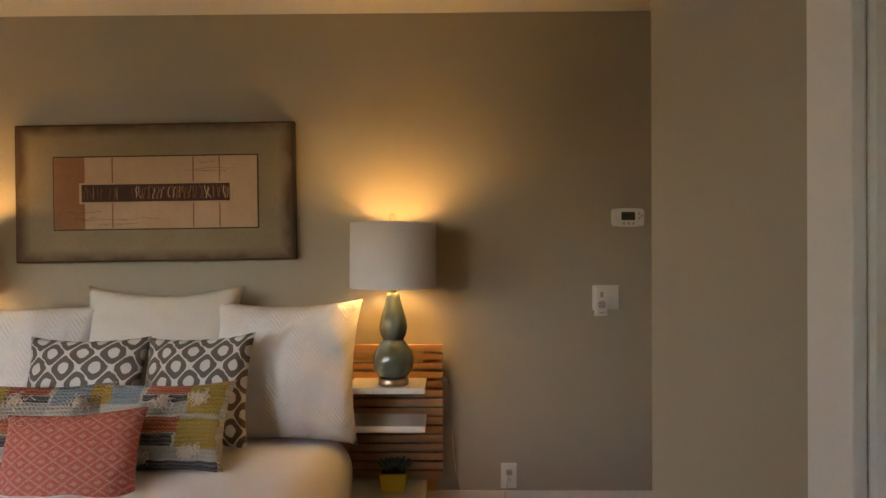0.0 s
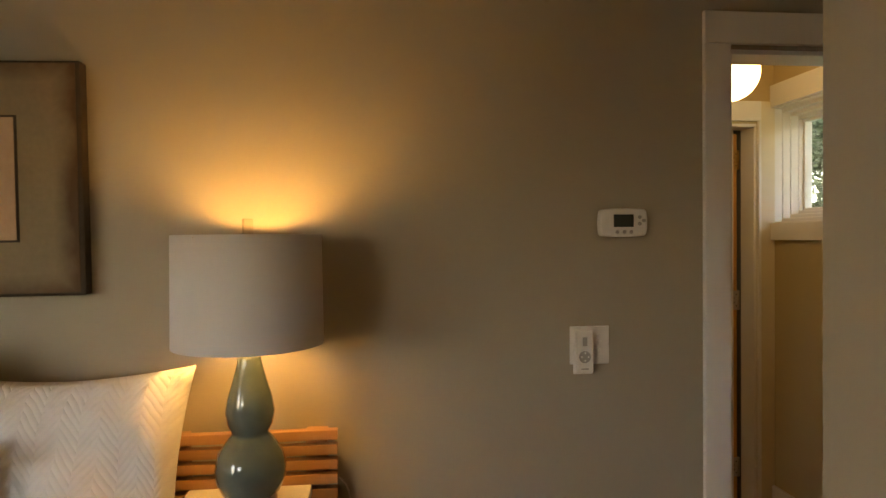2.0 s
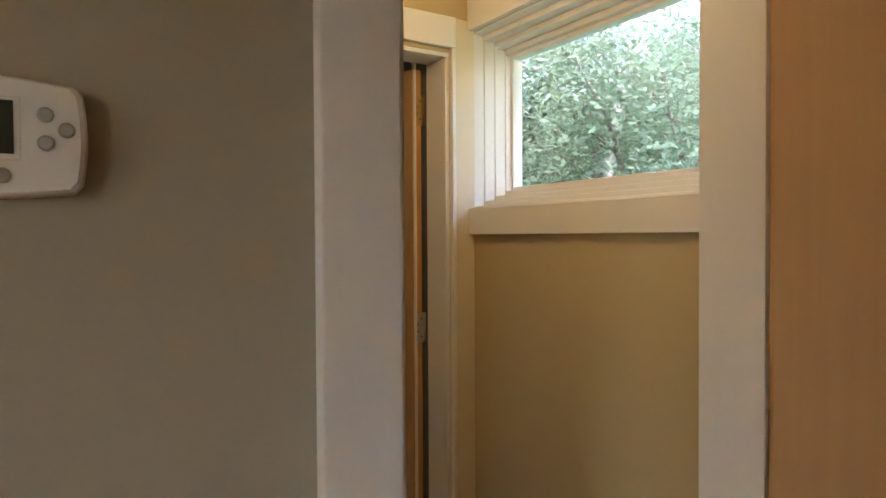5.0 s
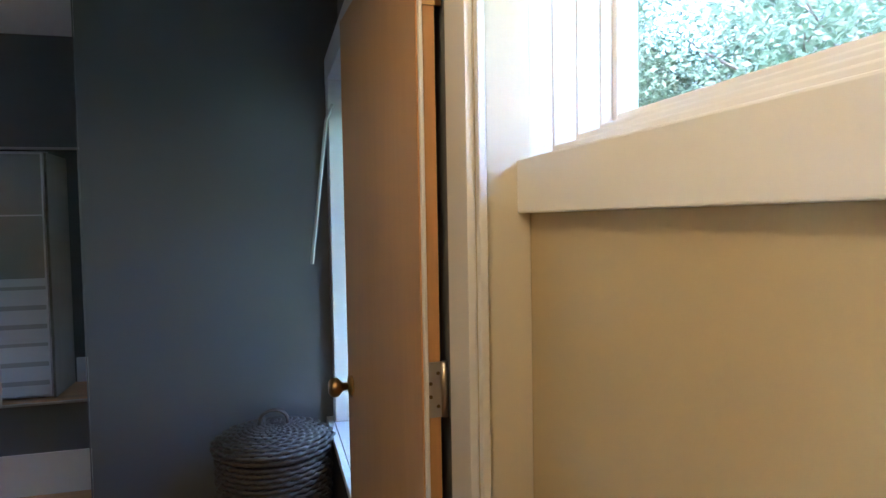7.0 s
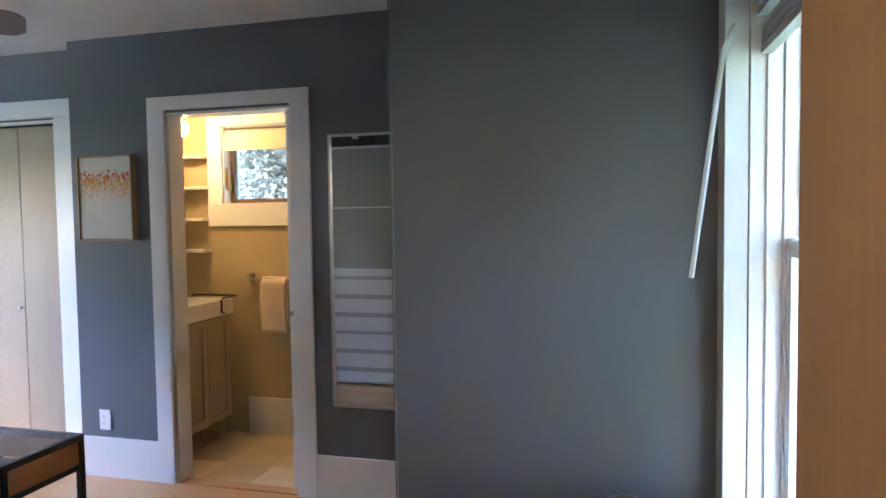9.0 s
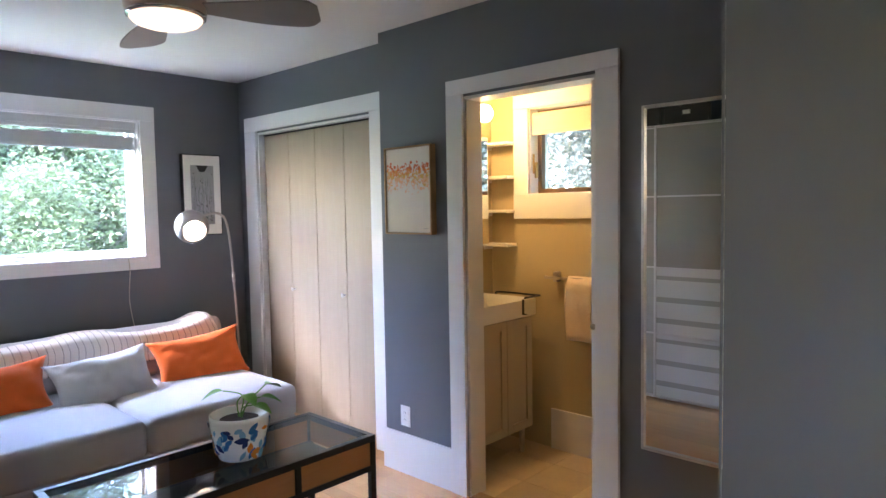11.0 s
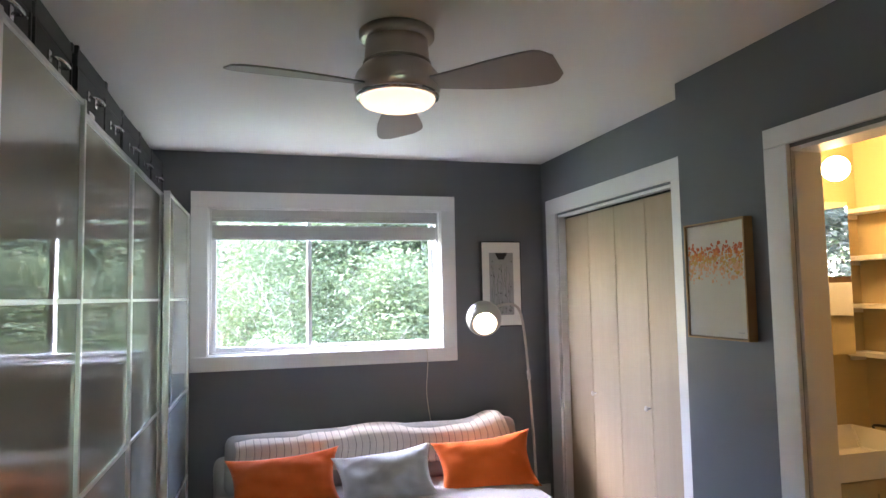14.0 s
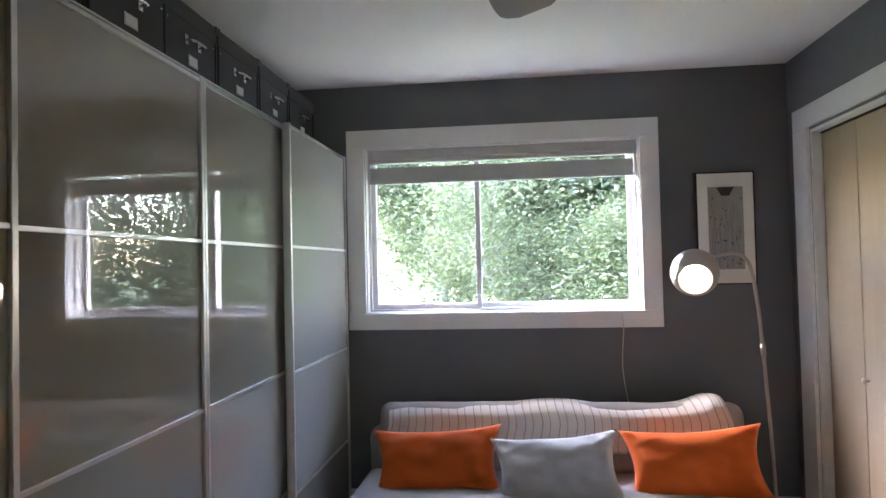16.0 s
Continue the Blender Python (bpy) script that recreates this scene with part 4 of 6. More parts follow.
def square_pot(at):
    root = thing("succulent_pot", at, "yellow glazed square pot holding dark succulents", "plant")
    bm = boxed(-0.058, 0.058, -0.055, 0.055, 0, 0.082, bevel=0.006)
    for v in bm.verts:
        k = 0.88 + 0.12 * v.co.z / 0.082
        v.co.x *= k
        v.co.y *= k
    part("pot", bm, M_YELLOW, root)
    part("soil", boxed(-0.05, 0.05, -0.047, 0.047, 0.0822, 0.086), M_SOIL, root)
    rnd = random.Random(5)
    for c in range(3):
        cx, cy = (-0.028, 0.0, 0.03)[c], rnd.uniform(-0.02, 0.02)
        bm = bmesh.new()
        for k in range(14):
            a, up = k * 2.4, 0.25 + 0.06 * k
            d = Vector((math.cos(a), math.sin(a), up)).normalized()
            p = Vector((cx, cy, 0.085))
            tube([p, p + d * 0.025, p + d * 0.048 + Vector((0, 0, 0.012))], 0.01, 6, bm, [0.006, 0.010, 0.002])
        part("rosette", bm, M_SUCC, root, "", True)


square_pot((0.236, -0.20, 0.3605))


def painting():
    root = thing("wall_painting", (-0.868, 0, 1.655), "long weathered canvas with olive border and parchment centre", "painting")
    root.rotation_euler = (0, radians(-0.6), 0)
    w, h = 0.642, 0.315
    part("canvas", boxed(-w, w, -0.045, -0.002, -h, h, bevel=0.006), M_CANVAS_EDGE, root, "dark burnt canvas edge")
    part("border", boxed(-w + 0.009, w - 0.012, -0.049, -0.046, -h + 0.008, h - 0.008, bevel=0.001), M_CANVAS, root)
    part("panel_line", boxed(-0.462, 0.480, -0.0515, -0.0495, -0.170, 0.168), M_CANVAS_EDGE, root)
    part("panel", boxed(-0.455, 0.474, -0.0545, -0.052, -0.164, 0.162, bevel=0.001), M_PARCH, root, "cracked parchment panel")
    part("patch", boxed(-0.455, -0.315, -0.0562, -0.055, -0.164, 0.162), M_RUST, root, "rust-brown stained patch")
    for x in (-0.19, 0.18, 0.30):
        part("crease", boxed(x, x + 0.006, -0.0556, -0.055, -0.160, 0.158), M_RUST, root)
    part("strip_frame", boxed(-0.338, 0.362, -0.0582, -0.0565, -0.050, 0.045), M_PARCH, root)
    part("strip", boxed(-0.326, 0.350, -0.0605, -0.0585, -0.042, 0.037), M_DARKSTRIP, root, "dark inscribed strip")
    rnd = random.Random(9)
    x = -0.31
    while x < 0.345:
        lit = x > -0.08
        if lit or rnd.random() < 0.5:
            pts, z = [], 0.030 - rnd.uniform(0, 0.012)
            u = x
            while z > -0.034:
                pts.append((u, -0.0607, z))
                u += rnd.gauss(0, 0.004)
                z -= rnd.uniform(0.008, 0.016)
            if len(pts) > 1:
                part("mark", tube(pts, rnd.uniform(0.0010, 0.0026) if lit else 0.0011, 5), M_RUST if rnd.random() < (0.55 if lit else 0.9) else M_PARCH, root)
        x += rnd.uniform(0.007, 0.016)
    for k in range(9):
        z = rnd.choice((-0.145, -0.12, -0.085, 0.075, 0.10, 0.135))
        x, pts = -0.45 + rnd.uniform(0, 0.7), []
        for q in range(rnd.randint(5, 12)):
            pts.append((x, -0.0547 if x > -0.31 else -0.0564, z))
            x += rnd.uniform(0.012, 0.03)
            z += rnd.gauss(0, 0.004)
            if x > 0.46:
                break
        part("crack", tube(pts, 0.0009, 4), M_CANVAS_EDGE, root)


painting()


def bed():
    root = thing("bed", (-0.76, -1.12, 0), "made double bed with white quilted duvet", "bed")
    part("mattress", boxed(-0.765, 0.765, -0.97, 1.03, 0.30, 0.54, bevel=0.04), M_DUVET, root)
    part("base", boxed(-0.75, 0.75, -0.95, 1.02, 0.10, 0.30, bevel=0.01), M_SOFA, root)
    for x in (-0.68, 0.68):
        for y in (-0.9, 0.95):
            part("leg", boxed(x - 0.03, x + 0.03, y - 0.03, y + 0.03, 0, 0.10, bevel=0.004), M_SLAT, root)
    bm = bmesh.new()
    nx, ny = 72, 60
    rows = []
    for j in range(ny + 1):
        y = -1.02 + (0.86 + 1.02) * j / ny
        row = []
        for i in range(nx + 1):
            s = -1.16 + 2.32 * i / nx
            a = abs(s)
            flat, rad = 0.70, 0.13
            if a < flat:
                x, z = a, 0.622
            elif a < flat + rad * 1.57:
                q = (a - flat) / rad
                x, z = flat + rad * math.sin(q), 0.622 - rad + rad * math.cos(q)
            else:
                x, z = flat + rad, 0.622 - rad - (a - flat - rad * 1.57)
            x *= 1 if s > 0 else -1
            f = noise.noise(Vector((x * 3, y * 3, 1.0))) * 0.022 + noise.noise(Vector((x * 8, y * 6 + x * 2, 4.0))) * 0.010
            drop = max(0.0, (a - flat) / 0.5)
            x += math.copysign(1, s) * noise.noise(Vector((y * 4, z * 2, 7.0))) * 0.03 * drop
            if j == ny:
                z -= 0.02
            row.append(bm.verts.new((x, y, z + f)))
        rows.append(row)
    for j in range(ny):
        for i in range(nx):
            bm.faces.new((rows[j][i], rows[j][i + 1], rows[j + 1][i + 1], rows[j + 1][i]))
    d = part("duvet", bm, M_DUVET, root, "rumpled white cotton duvet", True)
    md = d.modifiers.new("thickness", 'SOLIDIFY')
    md.thickness, md.offset = 0.03, -1


bed()
set_pillow("euro_pillow", M_WPILLOW, 0.70, 0.62, 0.16, (-0.78, -0.20, 0.935), 14, 0, "plain cream square pillow behind the others", "pillow", 1.0, "bed pillows", sag=0.03)
set_pillow("pillow_sham", M_SHAM, 0.64, 0.60, 0.21, (-0.215, -0.27, 0.885), 16, -3, "white quilted pillow sham leaning on headboard", "pillow", 2.0, "bed pillows", tilt=-1, pinch=0.10, wrinkle=0.030)
set_pillow("pillow_sham", M_SHAM, 0.64, 0.58, 0.20, (-1.36, -0.27, 0.87), 16, 4, "white quilted pillow sham leaning on headboard", "pillow", 3.0, "bed pillows", pinch=0.05, wrinkle=0.022)
set_pillow("ikat_pillow", M_IKAT, 0.47, 0.45, 0.14, (-0.955, -0.47, 0.835), 20, 4, "grey and white ikat patterned cushion", "cushion", 4.0, "ikat cushions")
set_pillow("ikat_pillow", M_IKAT, 0.45, 0.45, 0.14, (-0.515, -0.46, 0.84), 20, -3, "grey and white ikat patterned cushion", "cushion", 5.0, "ikat cushions", tilt=-3)
set_pillow("kilim_pillow", M_KILIM, 0.53, 0.33, 0.13, (-0.565, -0.66, 0.755), 26, -4, "patchwork wool cushion in orange, mustard and cream", "cushion", 6.0, "wool cushions", tilt=-2)
set_pillow("kilim_pillow", M_KILIM2, 0.52, 0.33, 0.13, (-1.02, -0.66, 0.75), 26, 5, "patchwork wool cushion in orange, charcoal and cream", "cushion", 7.0, "wool cushions")


def tufts(pillow, spots, seed):
    """Loose bundles of cream wool on the face of a woven cushion."""
    rnd = random.Random(seed)
    for x, z in spots:
        bm = bmesh.new()
        for _ in range(60):
            a, ln = rnd.gauss(-1.57, 0.55), rnd.uniform(0.016, 0.034)
            p = Vector((x + rnd.gauss(0, 0.016), -0.052, z + rnd.gauss(0, 0.009)))
            q = p + Vector((math.cos(a) * ln * 0.5, -rnd.uniform(0.006, 0.022), math.sin(a) * ln * 0.5))
            tube([p, q, p + Vector((math.cos(a + rnd.gauss(0, 0.3)) * ln, -rnd.uniform(0.0, 0.018), math.sin(a) * ln))], 0.0016, 4, bm)
        part("tassel", bm, M_TERRY, pillow, "loose cream wool tassel", True)


tufts([o for o in bpy.data.objects if o.name.startswith("kilim_pillow")][0], ((0.16, 0.10), (0.15, -0.085), (-0.02, -0.10), (0.02, 0.09)), 31)
tufts([o for o in bpy.data.objects if o.name.startswith("kilim_pillow")][1], ((-0.06, 0.10), (0.17, 0.09), (-0.15, -0.07)), 32)
set_pillow("coral_pillow", M_CORAL, 0.47, 0.32, 0.15, (-0.765, -0.87, 0.705), 24, 3, "coral diamond-woven cushion at the front", "cushion", 8.0, tilt=-3)


def outlet(name, at, turn, plugged):
    root = thing(name, at, "white duplex wall outlet with cover plate" + (" and lamp plug" if plugged else ""), "outlet", turn=turn)
    part("plate", boxed(-0.036, 0.036, -0.007, 0.0, -0.058, 0.058, bevel=0.003), M_PLASTIC, root)
    for z in (-0.02, 0.02):
        s = part("socket", boxed(-0.017, 0.017, -0.0092, -0.0072, z - 0.014, z + 0.014, bevel=0.002), M_PLASTIC, root)
        for x in (-0.006, 0.006):
            part("slot", boxed(x - 0.001, x + 0.001, -0.0098, -0.0094, z - 0.003, z + 0.006), M_DARKGAP, s)
    part("screw", lathe([(0.003, 0), (0.003, 0.001), (0, 0.0015)], 8, m=pose(0, -0.0072, 0, 90)), M_ALU, root)
    if plugged:
        part("plug", boxed(-0.013, 0.013, -0.032, -0.0095, 0.010, 0.032, bevel=0.004), M_RUBBER, root, "small grey plug")


outlet("wall_outlet", (0.745, -0.001, 0.352), 0, True)
cab = link("lamp_cable", tube(arc([(0.33, -0.05, 0.82), (0.465, -0.02, 0.79), (0.49, -0.012, 0.5), (0.52, -0.012, 0.30), (0.60, -0.02, 0.16), (0.70, -0.03, 0.20), (0.742, -0.035, 0.362)], 8), 0.0025, 6), M_CABLE, smooth=True)
tagged(cab, "thin clear lamp cable hanging to outlet", "cable")


def thermostat():
    root = thing("thermostat", (1.290, -0.001, 1.533), "white programmable thermostat with dark display", "thermostat")
    bm = bmesh.new()
    w, h, n = 0.074, 0.043, 10
    prof = []
    for k in range(n + 1):
        u = -1 + 2 * k / n
        prof.append((u * (w - 0.008), h - 0.004 * u * u))
    for k in range(n + 1):
        v = 1 - 2 * k / n
        prof.append((w - 0.003 * v * v, v * (h - 0.010)))
    for k in range(n + 1):
        u = 1 - 2 * k / n
        prof.append((u * (w - 0.008), -h + 0.004 * u * u))
    for k in range(n + 1):
        v = -1 + 2 * k / n
        prof.append((-w + 0.003 * v * v, v * (h - 0.010)))
    rings = []
    for y, s in ((0, 1.0), (-0.018, 1.0), (-0.024, 0.975), (-0.027, 0.93)):
        rings.append([bm.verts.new((x * s, y, z * s)) for x, z in prof])
    m_ = len(prof)
    for a, b_ in zip(rings, rings[1:]):
        for k in range(m_):
            bm.faces.new((a[k], a[(k + 1) % m_], b_[(k + 1) % m_], b_[k]))
    bm.faces.new(rings[-1])
    bm.faces.new(list(reversed(rings[0])))
    bmesh.ops.recalc_face_normals(bm, faces=bm.faces)
    part("case", bm, M_PLASTIC, root)
    part("bezel", boxed(-0.037, 0.032, -0.0285, -0.0265, -0.017, 0.027, bevel=0.0008), M_PLASTIC, root)
    part("display", boxed(-0.033, 0.028, -0.0297, -0.0287, -0.013, 0.024), M_LCD, root, "dark grey display")
    for x in (-0.022, 0.0, 0.021):
        part("button", lathe([(0.0055, 0), (0.0055, 0.003), (0.004, 0.004), (0, 0.004)], 14, m=pose(x, -0.0265, -0.028, 90)), M_RUBBER, root)
    for x, z in ((0.047, 0.016), (0.047, -0.004), (0.060, 0.006)):
        part("button", lathe([(0.0055, 0), (0.0055, 0.003), (0.004, 0.004), (0, 0.004)], 14, m=pose(x, -0.0265, z, 90)), M_RUBBER, root)


thermostat()


def switch_plate():
    root = thing("light_switch", (1.189, -0.001, 1.168), "white double switch plate with slide dimmer", "switch")
    part("plate", boxed(-0.060, 0.060, -0.008, 0.0, -0.057, 0.057, bevel=0.003), M_PLASTIC, root)
    part("dimmer_slot", boxed(0.020, 0.038, -0.0096, -0.0082, -0.033, 0.033, bevel=0.0005), M_PLASTIC, root)
    part("slider", boxed(0.023, 0.035, -0.017, -0.0097, 0.003, 0.013, bevel=0.001), M_PLASTIC, root)
    part("toggle", boxed(0.026, 0.032, -0.014, -0.0097, -0.024, -0.010, bevel=0.001), M_PLASTIC, root)
    rem = thing("fan_remote", (1.166, -0.0095, 1.150), "white fan remote in its wall holder", "remote")
    part("holder", boxed(-0.029, 0.029, -0.008, 0.0, -0.066, 0.02, bevel=0.002), M_PLASTIC, rem)
    part("remote_body", boxed(-0.0265, 0.0265, -0.024, -0.0085, -0.060, 0.066, bevel=0.004), M_PLASTIC, rem)
    part("dial", lathe([(0.018, 0), (0.018, 0.0015), (0.016, 0.0022), (0, 0.0022)], 28, m=pose(0, -0.0242, -0.012, 90)), M_RUBBER, rem, "grey round button pad")
    part("button", boxed(-0.007, 0.007, -0.0262, -0.0242, 0.020, 0.046, bevel=0.0009), M_RUBBER, rem)
    for x, z in ((0, -0.001), (0, -0.023), (-0.01, -0.012), (0.01, -0.012)):
        part("key", lathe([(0.003, 0), (0.003, 0.001), (0, 0.001)], 10, m=pose(x, -0.0265, z, 90)), M_PLASTIC, rem)
    part("mark", boxed(-0.011, 0.011, -0.0249, -0.0243, -0.050, -0.046), M_RUBBER, rem)


switch_plate()


# ---- hall ----
def globe_light(at, r):
    root = thing("ceiling_light", (at[0], at[1], CEIL), "lit opal glass globe on hall ceiling", "light")
    part("canopy", lathe([(0.065, -0.001), (0.065, -0.018), (0.02, -0.03), (0.012, -0.05), (0.012, -0.20), (0.04, -0.21), (0.04, -0.235)], 32), M_BRASS, root, "", True)
    z = at[2] - CEIL
    prof = [(r * math.sin(a), z + r * math.cos(a)) for a in [math.pi * (0.12 + 0.88 * k / 20) for k in range(21)]]
    part("globe", lathe(prof, 40), M_GLOBE, root, "glowing opal globe", True)


globe_light((1.97, 0.58, 2.14), 0.112)


# ---- grey room ----
def blind(name, axis, at, a0, a1, top, stack, slats, label, out):
    """A raised slatted blind: head rail, gathered slats, bottom rail."""
    root = thing(name, (0, 0, 0), label, "blind")

    def pc(nm, p, q, z0, z1, half, mt=M_BLIND):
        d = (at - half, at + half, p, q, z0, z1)
        return part(nm, boxed(*d, bevel=0.0015), mt, root)
    pc("head_rail", a0, a1, top - 0.05, top, 0.02)
    pc("valance", a0, a1, top - 0.075, top - 0.052, 0.022)
    for k in range(slats):
        z = stack + 0.019 + k * 0.0058
        part("slat", boxed(at - 0.0125 - 0.001 * (k % 2), at + 0.0125 + 0.001 * (k % 2), a0 + 0.004, a1 - 0.004, z, z + 0.0045), M_BLIND, root)
    pc("bottom_rail", a0 + 0.002, a1 - 0.002, stack, stack + 0.018, 0.014)
    n = 4
    for k in range(n):
        y = a0 + (a1 - a0) * (0.08 + 0.84 * k / (n - 1))
        part("ladder_cord", tube([(at + 0.016, y, stack), (at + 0.016, y, top - 0.05)], 0.0012, 5), M_BLIND, root)
    return root


b1 = blind("window_blind", "x", XW - 0.045, SW[0] + 0.02, SW[1] - 0.02, SW[3] - 0.008, 1.926, 13, "raised white slatted blind in window", -1)
part("cord", tube(arc([(XW - 0.03, 2.075, 2.05), (XW - 0.028, 2.078, 1.75), (XW - 0.03, 2.08, 1.46)], 4), 0.0016, 5), M_BLIND, b1)
part("tassel", lathe([(0.003, 0.03), (0.007, 0.0), (0.0, 0.0)], 10, at=(XW - 0.03, 2.08, 1.43)), M_BLIND, b1)
cd = link("blind_cord", tube(arc([(XW + 0.024, 3.40, 1.19), (XW + 0.027, 3.405, 1.10), (XW + 0.022, 3.395, 0.90), (XW + 0.03, 3.42, 0.70)], 6), 0.003, 6), M_CABLE, smooth=True)
tagged(cd, "pale blind cord hanging below window casing", "cord")
b2 = blind("window_blind", "x", XG + 0.035, GW[0] + 0.02, GW[1] - 0.02, GW[3] - 0.008, 1.86, 10, "raised white slatted blind in tall window", 1)
part("tilt_wand", tube([(2.40, 2.84, 1.93), (2.374, 2.85, 1.87), (2.306, 2.905, 1.287)], 0.0075, 6), M_BLIND, b2, "white hexagonal tilt wand")


def basket(at):
    root = thing("lidded_basket", at, "dark woven rattan basket with domed lid", "basket")

    def woven(name, profile, rows, parent, bulge=0.006, beads=44):
        inner = [(max(0.0, r - 0.008), z - 0.004) for r, z in profile]
        core = part(name, lathe(inner, 40), M_WICKER, parent, "", True)
        length = [0.0]
        for a, b_ in zip(profile, profile[1:]):
            length.append(length[-1] + math.hypot(b_[0] - a[0], b_[1] - a[1]))

        def at_len(s):
            for k in range(len(profile) - 1):
                if s <= length[k + 1] or k == len(profile) - 2:
                    t = (s - length[k]) / max(1e-9, length[k + 1] - length[k])
                    return profile[k][0] + (profile[k + 1][0] - profile[k][0]) * t, profile[k][1] + (profile[k + 1][1] - profile[k][1]) * t
        for q in range(rows):
            r, z = at_len(length[-1] * (q + 0.5) / rows)
            rr = length[-1] / rows * 0.56
            bm = bmesh.new()
            pts = beads * 3
            ring = []
            for k in range(pts):
                a = 2 * math.pi * k / pts
                w = bulge * math.sin(a * beads / 2 + math.pi * q)
                ring.append([bm.verts.new(((r + w + rr * math.cos(b_)) * math.cos(a), (r + w + rr * math.cos(b_)) * math.sin(a), z + rr * math.sin(b_) + 0.35 * w)) for b_ in (0.4, 1.9, 3.5, 5.1)])
            for k in range(pts):
                A, B = ring[k], ring[(k + 1) % pts]
                for j in range(4):
                    bm.faces.new((A[j], B[j], B[(j + 1) % 4], A[(j + 1) % 4]))
            bmesh.ops.recalc_face_normals(bm, faces=bm.faces)
            part("coil", bm, M_WICKER, core, "", True)
        return core
    woven("body", [(0.175, 0.0), (0.19, 0.08), (0.208, 0.5), (0.21, 0.585)], 30, root)
    lid = woven("lid", [(0.222, 0.595), (0.222, 0.622), (0.19, 0.645), (0.10, 0.668), (0.01, 0.675)], 14, root)
    part("loop_handle", tube(arc([(-0.055, 0, 0.665), (-0.045, 0, 0.715), (0, 0, 0.735), (0.045, 0, 0.715), (0.055, 0, 0.665)], 6), 0.007, 8), M_WICKER, lid, "", True)


basket((2.135, 2.762, 0.0))


def wall_mirror():
    root = thing("wall_mirror", (0.965, YBATH, 1.19), "tall rectangular wall mirror in thin metal frame", "mirror")
    w, h = 0.242, 0.692
    part("glass", boxed(-w + 0.012, w - 0.012, -0.020, -0.014, -h + 0.012, h - 0.012), M_MIRROR, root, "clear silvered mirror glass")
    part("backing", boxed(-w + 0.012, w - 0.012, -0.0135, -0.001, -h + 0.012, h - 0.012), M_BLACK, root)
    for nm, d in (("frame_side", (-w, -w + 0.012, -h, h)), ("frame_side", (w - 0.012, w, -h, h)), ("frame_rail", (-w + 0.012, w - 0.012, -h, -h + 0.012)), ("frame_rail", (-w + 0.012, w - 0.012, h - 0.012, h))):
        part(nm, boxed(d[0], d[1], -0.032, -0.001, d[2], d[3], bevel=0.002), M_ALU, root)


wall_mirror()


def floral_art():
    root = thing("framed_canvas", (-0.614, YBATH, 1.592), "framed pale canvas with band of orange dabs", "painting")
    w, h = 0.179, 0.236
    part("canvas", boxed(-w + 0.010, w - 0.010, -0.034, -0.004, -h + 0.010, h - 0.010), surface("pale_canvas", (0.66, 0.63, 0.56), 0.8, vary=0.07, big=5, fine=300, relief=0.4), root)
    for nm, d in (("frame_side", (-w, -w + 0.007, -h, h)), ("frame_side", (w - 0.007, w, -h, h)), ("frame_rail", (-w + 0.007, w - 0.007, -h, -h + 0.007)), ("frame_rail", (-w + 0.007, w - 0.007, h - 0.007, h))):
        part(nm, boxed(d[0], d[1], -0.042, -0.001, d[2], d[3], bevel=0.001), M_OAK, root)
    cols = [surface("dab_" + n_, c, 0.7, relief=0.3) for n_, c in (("rust", (0.55, 0.12, 0.03)), ("orange", (0.66, 0.24, 0.05)), ("gold", (0.60, 0.36, 0.09)), ("peach", (0.72, 0.42, 0.25)))]
    rnd = random.Random(3)
    for ci, mt in enumerate(cols):
        bm = bmesh.new()
        for k in range(130):
            x = rnd.uniform(-w + 0.018, w - 0.018)
            z = 0.128 - 0.026 * ci + rnd.gauss(0, 0.012) - (rnd.random() ** 4) * 0.06
            r = rnd.uniform(0.003, 0.0085)
            vs = [bm.verts.new((x + r * math.cos(q * 1.047) * rnd.uniform(0.7, 1.2), -0.0345 - 0.0004 * ci - 0.000004 * k, z + r * math.sin(q * 1.047) * rnd.uniform(0.7, 1.2))) for q in range(6)]
            bm.faces.new(vs)
        tagged(part("paint_dab", bm, mt, root, "orange and gold paint dabs"), kind="stuff")
    part("signature", boxed(w - 0.06, w - 0.03, -0.0350, -0.0344, -h + 0.03, -h + 0.033), M_RUBBER, root)


floral_art()
outlet("wall_outlet", (-0.70, YBATH - 0.001, 0.33), 0, False)


def bifold():
    lo, hi = CD[0] + 0.016, CD[1] - 0.016
    w = (hi - lo) / 4
    for pair in range(2):
        root = thing("bifold_door", (lo + pair * 2 * w, YCL + 0.045, 0), "closed pale maple bifold closet door pair", "door", "closet doors")
        for k in range(2):
            part("panel", boxed(k * w + 0.003, (k + 1) * w - 0.003, 0.0, 0.03, 0.015, 2.05, bevel=0.002), M_PALE, root)
        kx = 1.10 * w if pair == 0 else 0.93 * w
        kb = part("pull", lathe([(0.006, 0.0), (0.006, 0.014), (0.013, 0.019), (0.014, 0.024), (0.010, 0.028), (0, 0.029)], 20, m=pose(kx, 0, 0.932, 90)), M_STEEL, root, "small round nickel pull", True)
    plain("closet_track", (CD[0] + 0.015, CD[1] - 0.015, YCL + 0.04, YCL + 0.08, 2.053, 2.060), M_DARKGAP, 0)


bifold()


